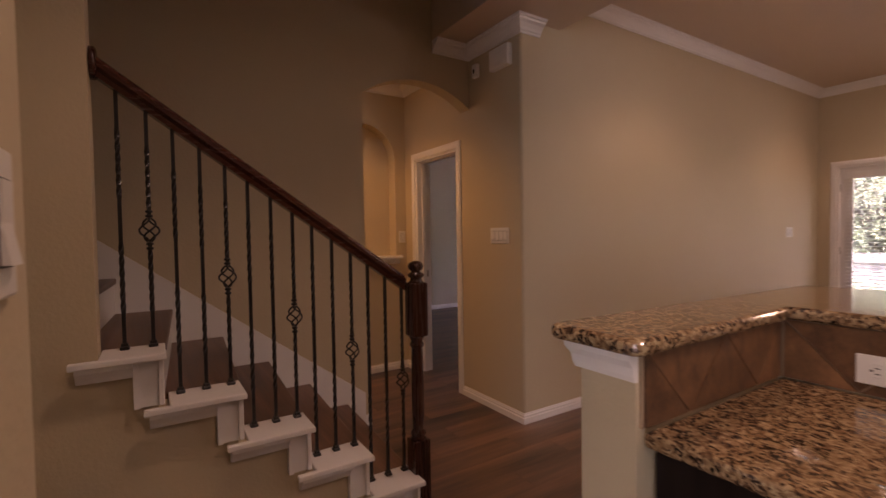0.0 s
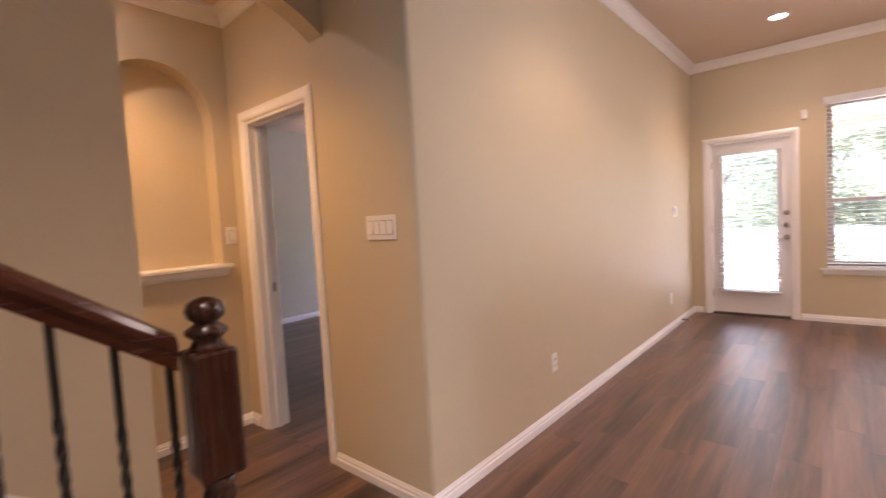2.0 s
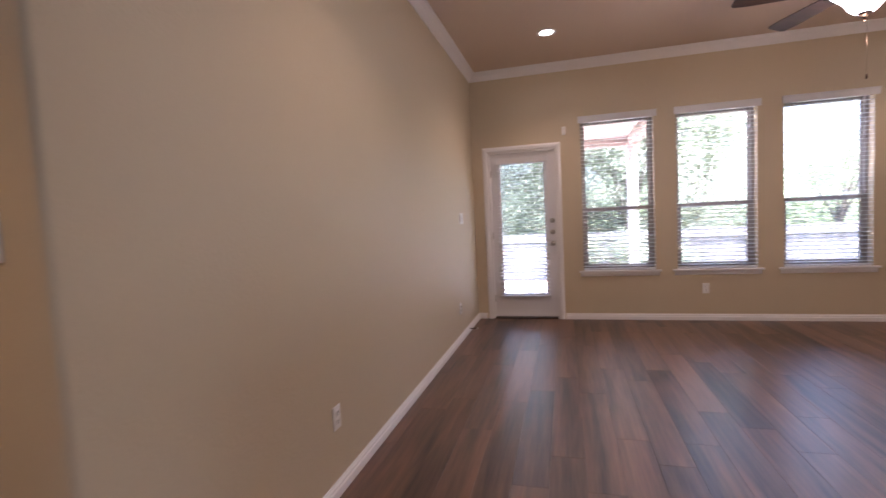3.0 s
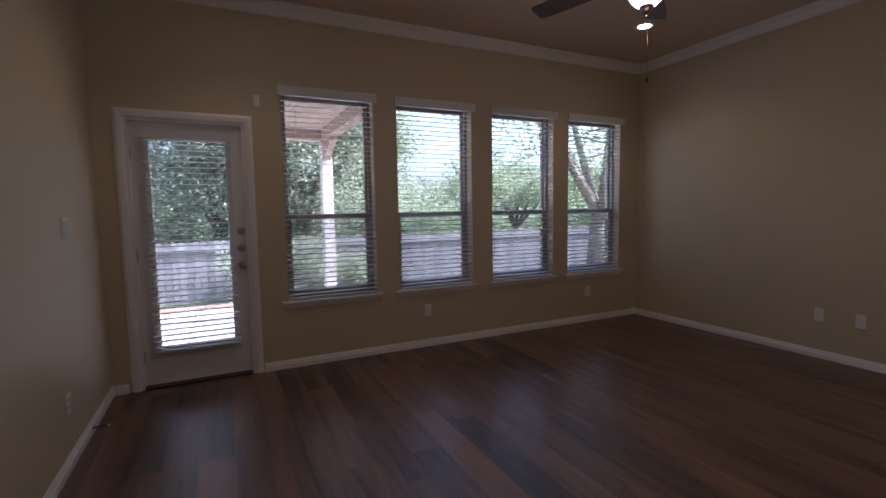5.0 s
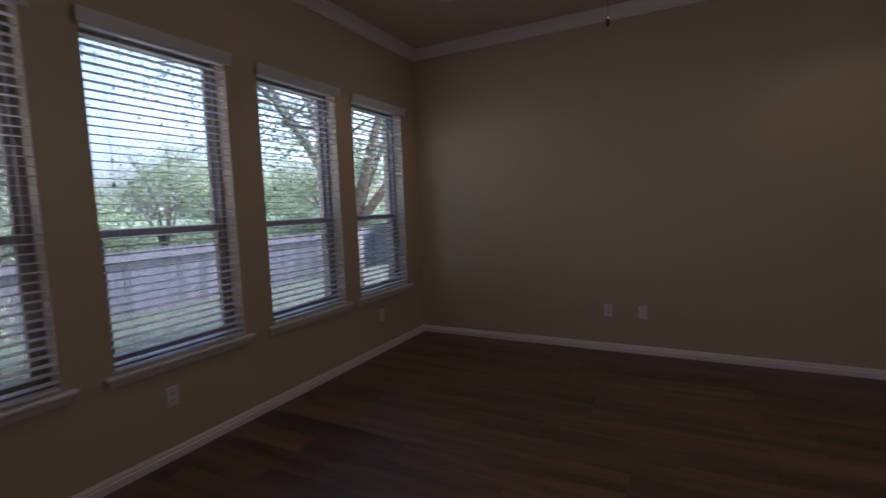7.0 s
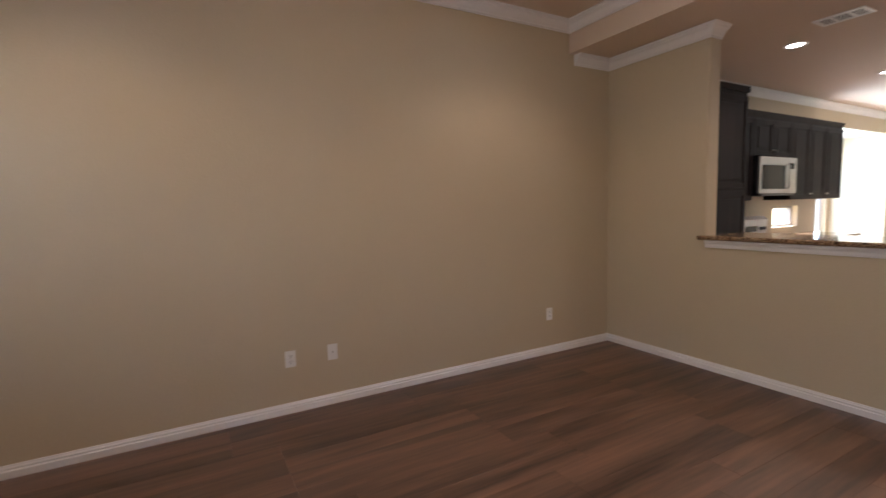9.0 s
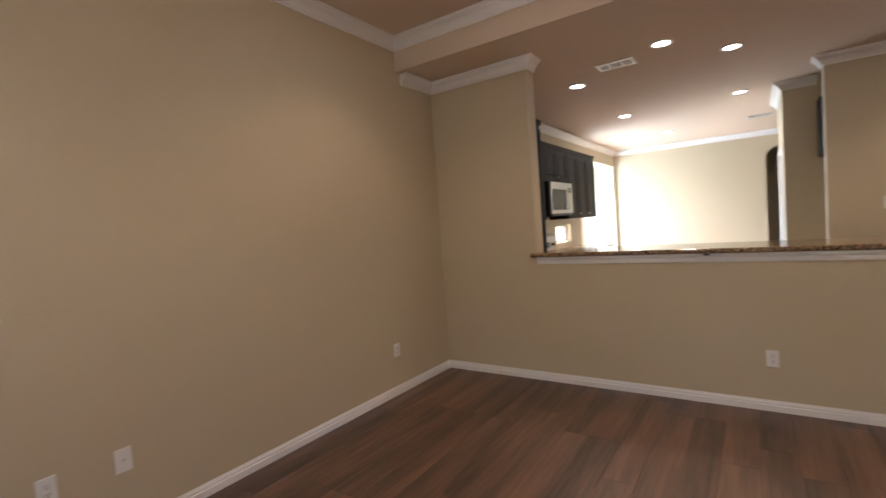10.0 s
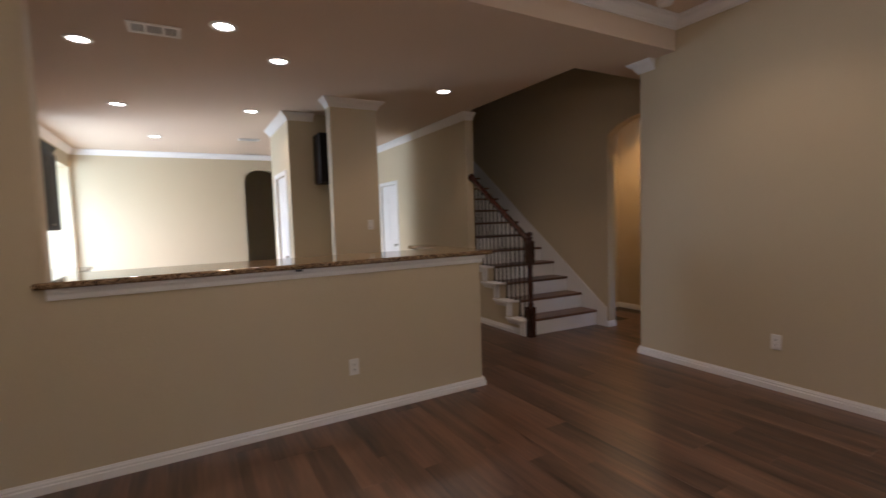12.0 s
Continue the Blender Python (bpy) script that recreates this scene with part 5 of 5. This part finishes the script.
fence = thing("garden_fence", (0, 15.6, -0.82), "weathered grey wooden board fence", "fence")
first = None
for k in range(150):
    x = -9.0 + 0.152 * k
    h = 1.50 + 0.012 * math.sin(k * 12.9898)
    if first is None or k % 3 == 0:
        bm = bmesh.new()
        slab_from(bm, [(-0.071, 0.02), (0.071, 0.02), (0.071, h - 0.03), (0.045, h), (-0.045, h), (-0.071, h - 0.03)], "y", -0.008, 0.008)
        first = part("board", bm, FENCEWOOD, fence)
        s = first
    else:
        s = first.copy()
        scene.collection.objects.link(s)
    s.location = (x, 0.004 * math.sin(k * 7.7), 0)
for z in (0.25, 0.78, 1.28):
    part("rail", boxed(-9.0, 13.6, 0.010, 0.050, z, z + 0.09), FENCEWOOD, fence)
    part("rail", boxed(-9.0, 13.6, -0.050, -0.012, z - 0.02, z + 0.07), FENCEWOOD, fence) if z > 1 else None
for k in range(10):
    part("post", boxed(-9.0 + 2.44 * k, -8.91 + 2.44 * k, 0.052, 0.14, 0, 1.46), FENCEWOOD, fence)
for sx in (-9.07, 13.7):
    sf = thing("garden_fence", (sx, 11.4, -0.55), "weathered grey wooden side fence", "fence")
    bm = bmesh.new()
    for k in range(56):
        box(bm, -0.008, 0.008, -4.2 + 0.15 * k, -4.06 + 0.15 * k, -0.25, 1.35)
    tagged(part("boards", bm, FENCEWOOD, sf), kind="stuff")


def leaves(bm, rng, centers, per, spread, size):
    """Many small folded leaves scattered round given clump centres."""
    for c in centers:
        for _ in range(per):
            d = Vector((rng.gauss(0, 1), rng.gauss(0, 1), rng.gauss(0, 0.8)))
            p = Vector(c) + d * spread
            a = Euler((rng.uniform(0, 6.3), rng.uniform(0, 6.3), rng.uniform(0, 6.3))).to_matrix()
            s = size * rng.uniform(0.6, 1.4)
            q = [p + a @ Vector(v) * s for v in ((0, -0.5, 0), (0.32, 0, 0.08), (0, 0.6, 0), (-0.32, 0, 0.08))]
            vs = [bm.verts.new(v) for v in q]
            bm.faces.new((vs[0], vs[1], vs[2], vs[3]))


def tree(at, height, spread, lean, seed, label, n_limbs=7, per=42, size=0.11, trunk_r=0.16, mat=None, low=0.32, skirt=0):
    rng = random.Random(seed)
    o = thing("tree", at, label, "tree", "garden trees")
    bm = bmesh.new()
    tips = []
    fork = height * low
    tube(bm, [(0, 0, -0.2), (lean * 0.1, 0, fork * 0.5), (lean * 0.3, 0.05, fork)], [trunk_r * 1.3, trunk_r, trunk_r * 0.85], 10)
    for k in range(n_limbs):
        a = 2 * math.pi * k / n_limbs + rng.uniform(-0.3, 0.3)
        r = spread * rng.uniform(0.55, 1.0)
        top = Vector((lean + r * math.cos(a), r * math.sin(a), height * rng.uniform(0.55, 1.0)))
        p0 = Vector((lean * 0.3, 0.05, fork * rng.uniform(0.85, 1.0)))
        p1 = p0.lerp(top, 0.35) + Vector((rng.uniform(-0.2, 0.2), rng.uniform(-0.2, 0.2), 0.25))
        p2 = p0.lerp(top, 0.7) + Vector((rng.uniform(-0.3, 0.3), rng.uniform(-0.3, 0.3), 0.2))
        tube(bm, [p0, p1, p2, top], [trunk_r * 0.55, trunk_r * 0.38, trunk_r * 0.22, 0.02], 7)
        tips += [top, p2]
        for _ in range(5):
            s = p1.lerp(top, rng.uniform(0.1, 0.95))
            e = s + Vector((rng.uniform(-1, 1), rng.uniform(-1, 1), rng.uniform(-0.25, 0.7))) * spread * 0.42
            tube(bm, [s, s.lerp(e, 0.5) + Vector((0, 0, 0.08)), e], [0.035, 0.022, 0.008], 5)
            tips += [e, s.lerp(e, 0.55)]
    for _ in range(skirt):
        a, d = rng.uniform(0, 2 * math.pi), spread * math.sqrt(rng.uniform(0.1, 1.0))
        e = Vector((lean + d * math.cos(a), d * math.sin(a), rng.uniform(height * 0.16, height * 0.75)))
        s = Vector((lean * 0.3, 0.05, e.z * 0.8))
        tube(bm, [s, s.lerp(e, 0.6) + Vector((0, 0, 0.1)), e], [0.022, 0.014, 0.005], 4)
        tips += [e, s.lerp(e, 0.8)]
    part("trunk", bm, BARK, o, "grey-brown forked trunk and limbs")
    bm = bmesh.new()
    leaves(bm, rng, tips, int(per * 2.1), spread * 0.14, size * 0.66)
    part("crown", bm, mat or LEAF, o, "loose green leaves")
    return o



def far_woods():
    rng = random.Random(77)
    bm = bmesh.new()
    centers = []
    for k in range(420):
        x = rng.uniform(-32, 38)
        centers.append((x, rng.uniform(25, 31), rng.uniform(-1, 1.7 + 0.8 * math.sin(x * 0.35) + 0.6 * math.sin(x * 0.9))))
    leaves(bm, rng, centers, 220, 0.8, 0.17)
    tagged(obj("far_trees", bm, LEAF, None, "distant belt of sunlit trees beyond the fence", "trees"), kind="stuff")


far_woods()
tree((4.4, 9.3, -0.18), 6.0, 2.7, 0.5, 4, "spreading oak tree with forked limbs on the lawn", 8, 60, 0.085, 0.17, None, 0.24)
tree((6.3, 17.4, -0.85), 4.6, 1.5, 0.3, 7, "thin-crowned tree behind the fence", 6, 40, 0.085, 0.09)
tree((0.6, 17.3, -0.85), 7.8, 2.3, 0.1, 11, "dense broad tree behind the fence", 8, 85, 0.115, 0.12, LEAF_DARK, 0.2, 60)
tree((2.9, 17.9, -0.85), 7.2, 2.0, -0.2, 13, "tall dense tree behind the fence", 8, 80, 0.115, 0.12, LEAF_DARK, 0.2, 60)
tree((-1.7, 17.8, -0.85), 7.6, 2.4, 0.2, 29, "dense broad tree behind the fence", 8, 80, 0.115, 0.12, LEAF_DARK, 0.2, 60)
tree((-4.6, 18.0, -0.85), 7.0, 2.6, 0.1, 17, "dense broad tree behind the fence", 8, 75, 0.115, 0.12, LEAF_DARK, 0.2, 60)
tree((9.5, 19.0, -0.85), 4.6, 2.4, 0.1, 19, "leafy tree behind the fence", 7, 90, 0.11, 0.16)
tree((13.5, 17.5, -0.85), 5.4, 2.6, 0.1, 23, "leafy tree behind the fence", 7, 90, 0.11, 0.16)


def shrub(at, w, h, seed):
    rng = random.Random(seed)
    o = thing("shrub", at, "leafy dark green shrub along the fence", "shrub", "fence shrubs")
    bm = bmesh.new()
    tips = []
    for k in range(9):
        a = 2 * math.pi * k / 9
        e = Vector((w * rng.uniform(0.2, 0.9) * math.cos(a), 0.5 * w * math.sin(a), h * rng.uniform(0.5, 0.95)))
        tube(bm, [(0, 0, 0), e * 0.5 + Vector((0, 0, 0.1)), e], [0.03, 0.02, 0.008], 5)
        tips += [e, e * 0.7, e * 0.45]
    part("stems", bm, BARK, o)
    bm = bmesh.new()
    leaves(bm, rng, tips, 120, 0.22, 0.06)
    part("foliage", bm, LEAF_DARK, o)


for k, (x, y, w, h) in enumerate(((0.3, 14.6, 0.9, 1.5), (-0.9, 14.9, 0.8, 1.3), (1.5, 15.0, 0.6, 1.0), (-4.2, 15.0, 0.7, 0.5))):
    shrub((x, y, -0.72), w, h, 40 + k)

# ---- floor planks, last ----
fl = tagged(new("floor"), "brown wood-look vinyl plank floor", "floor", "", "structure")
part("underlay", boxed(-7.0, XR + 0.1, YF - 1.9, YW + 0.03, -0.12, -0.006), SLOT, fl)
PW, PL, PT = 0.178, 1.22, 0.006
meshes = {}
rest = bmesh.new()


def plank_mesh(length):
    key = round(length, 3)
    if key not in meshes:
        bm = bmesh.new()
        g, c = 0.0003, 0.0006
        x0, x1, y0, y1 = g, PW - g, g, length - g
        lo = [bm.verts.new(p) for p in ((x0, y0, -PT), (x1, y0, -PT), (x1, y1, -PT), (x0, y1, -PT))]
        md = [bm.verts.new(p) for p in ((x0, y0, -c), (x1, y0, -c), (x1, y1, -c), (x0, y1, -c))]
        hi = [bm.verts.new(p) for p in ((x0 + c, y0 + c, 0), (x1 - c, y0 + c, 0), (x1 - c, y1 - c, 0), (x0 + c, y1 - c, 0))]
        for a, b in ((lo, md), (md, hi)):
            for k in range(4):
                bm.faces.new((a[k], a[(k + 1) % 4], b[(k + 1) % 4], b[k]))
        bm.faces.new(hi)
        me = bpy.data.meshes.new("plank")
        bm.to_mesh(me)
        bm.free()
        me.materials.append(PLANK)
        meshes[key] = me
    return meshes[key]


rng = random.Random(5)
pool = []
for zone, (x0, x1, y0, y1) in (("near", (-4.1, XR, 0.0, YW + 0.02)), ("far", (-4.1, XR, YF - 1.9, 0.0)), ("bed", (-7.0, -2.5, YS + 0.02, 6.2))):
    nx = int(math.ceil((x1 - x0) / PW))
    for i in range(nx):
        x = x0 + PW * i
        y = y0
        first = rng.choice((0.3, 0.55, 0.8, 1.0, PL))
        while y < y1 - 0.02:
            length = min(first if y == y0 else PL, y1 - y)
            skip = (zone == "bed" and x > XL - 0.3) or (x < XA - 0.1 and y < 0.3 and zone != "bed")
            skip = skip or (zone == "near" and x < XL - 0.2 and y > YS + 0.1)
            if zone == "near" and x < XL - 0.2 and y + length > YS + 0.1:
                length = YS + 0.02 - y
            if length < 0.01:
                break
            if not skip:
                if zone == "near" and x > -3.2 and y > 0.2 and len(pool) < 300:
                    p = new("plank", plank_mesh(length))
                    p.parent = fl
                    p.location = (x, y, 0)
                    pool.append(p)
                else:
                    q = plank_mesh(length)
                    base = [rest.verts.new((v.co.x + x, v.co.y + y, v.co.z)) for v in q.vertices]
                    for f in q.polygons:
                        rest.faces.new([base[k] for k in f.vertices])
            y += length
me = bpy.data.meshes.new("planks")
rest.to_mesh(me)
rest.free()
me.materials.append(PLANK)
p = tagged(new("planks", me), kind="stuff")
p.parent = fl
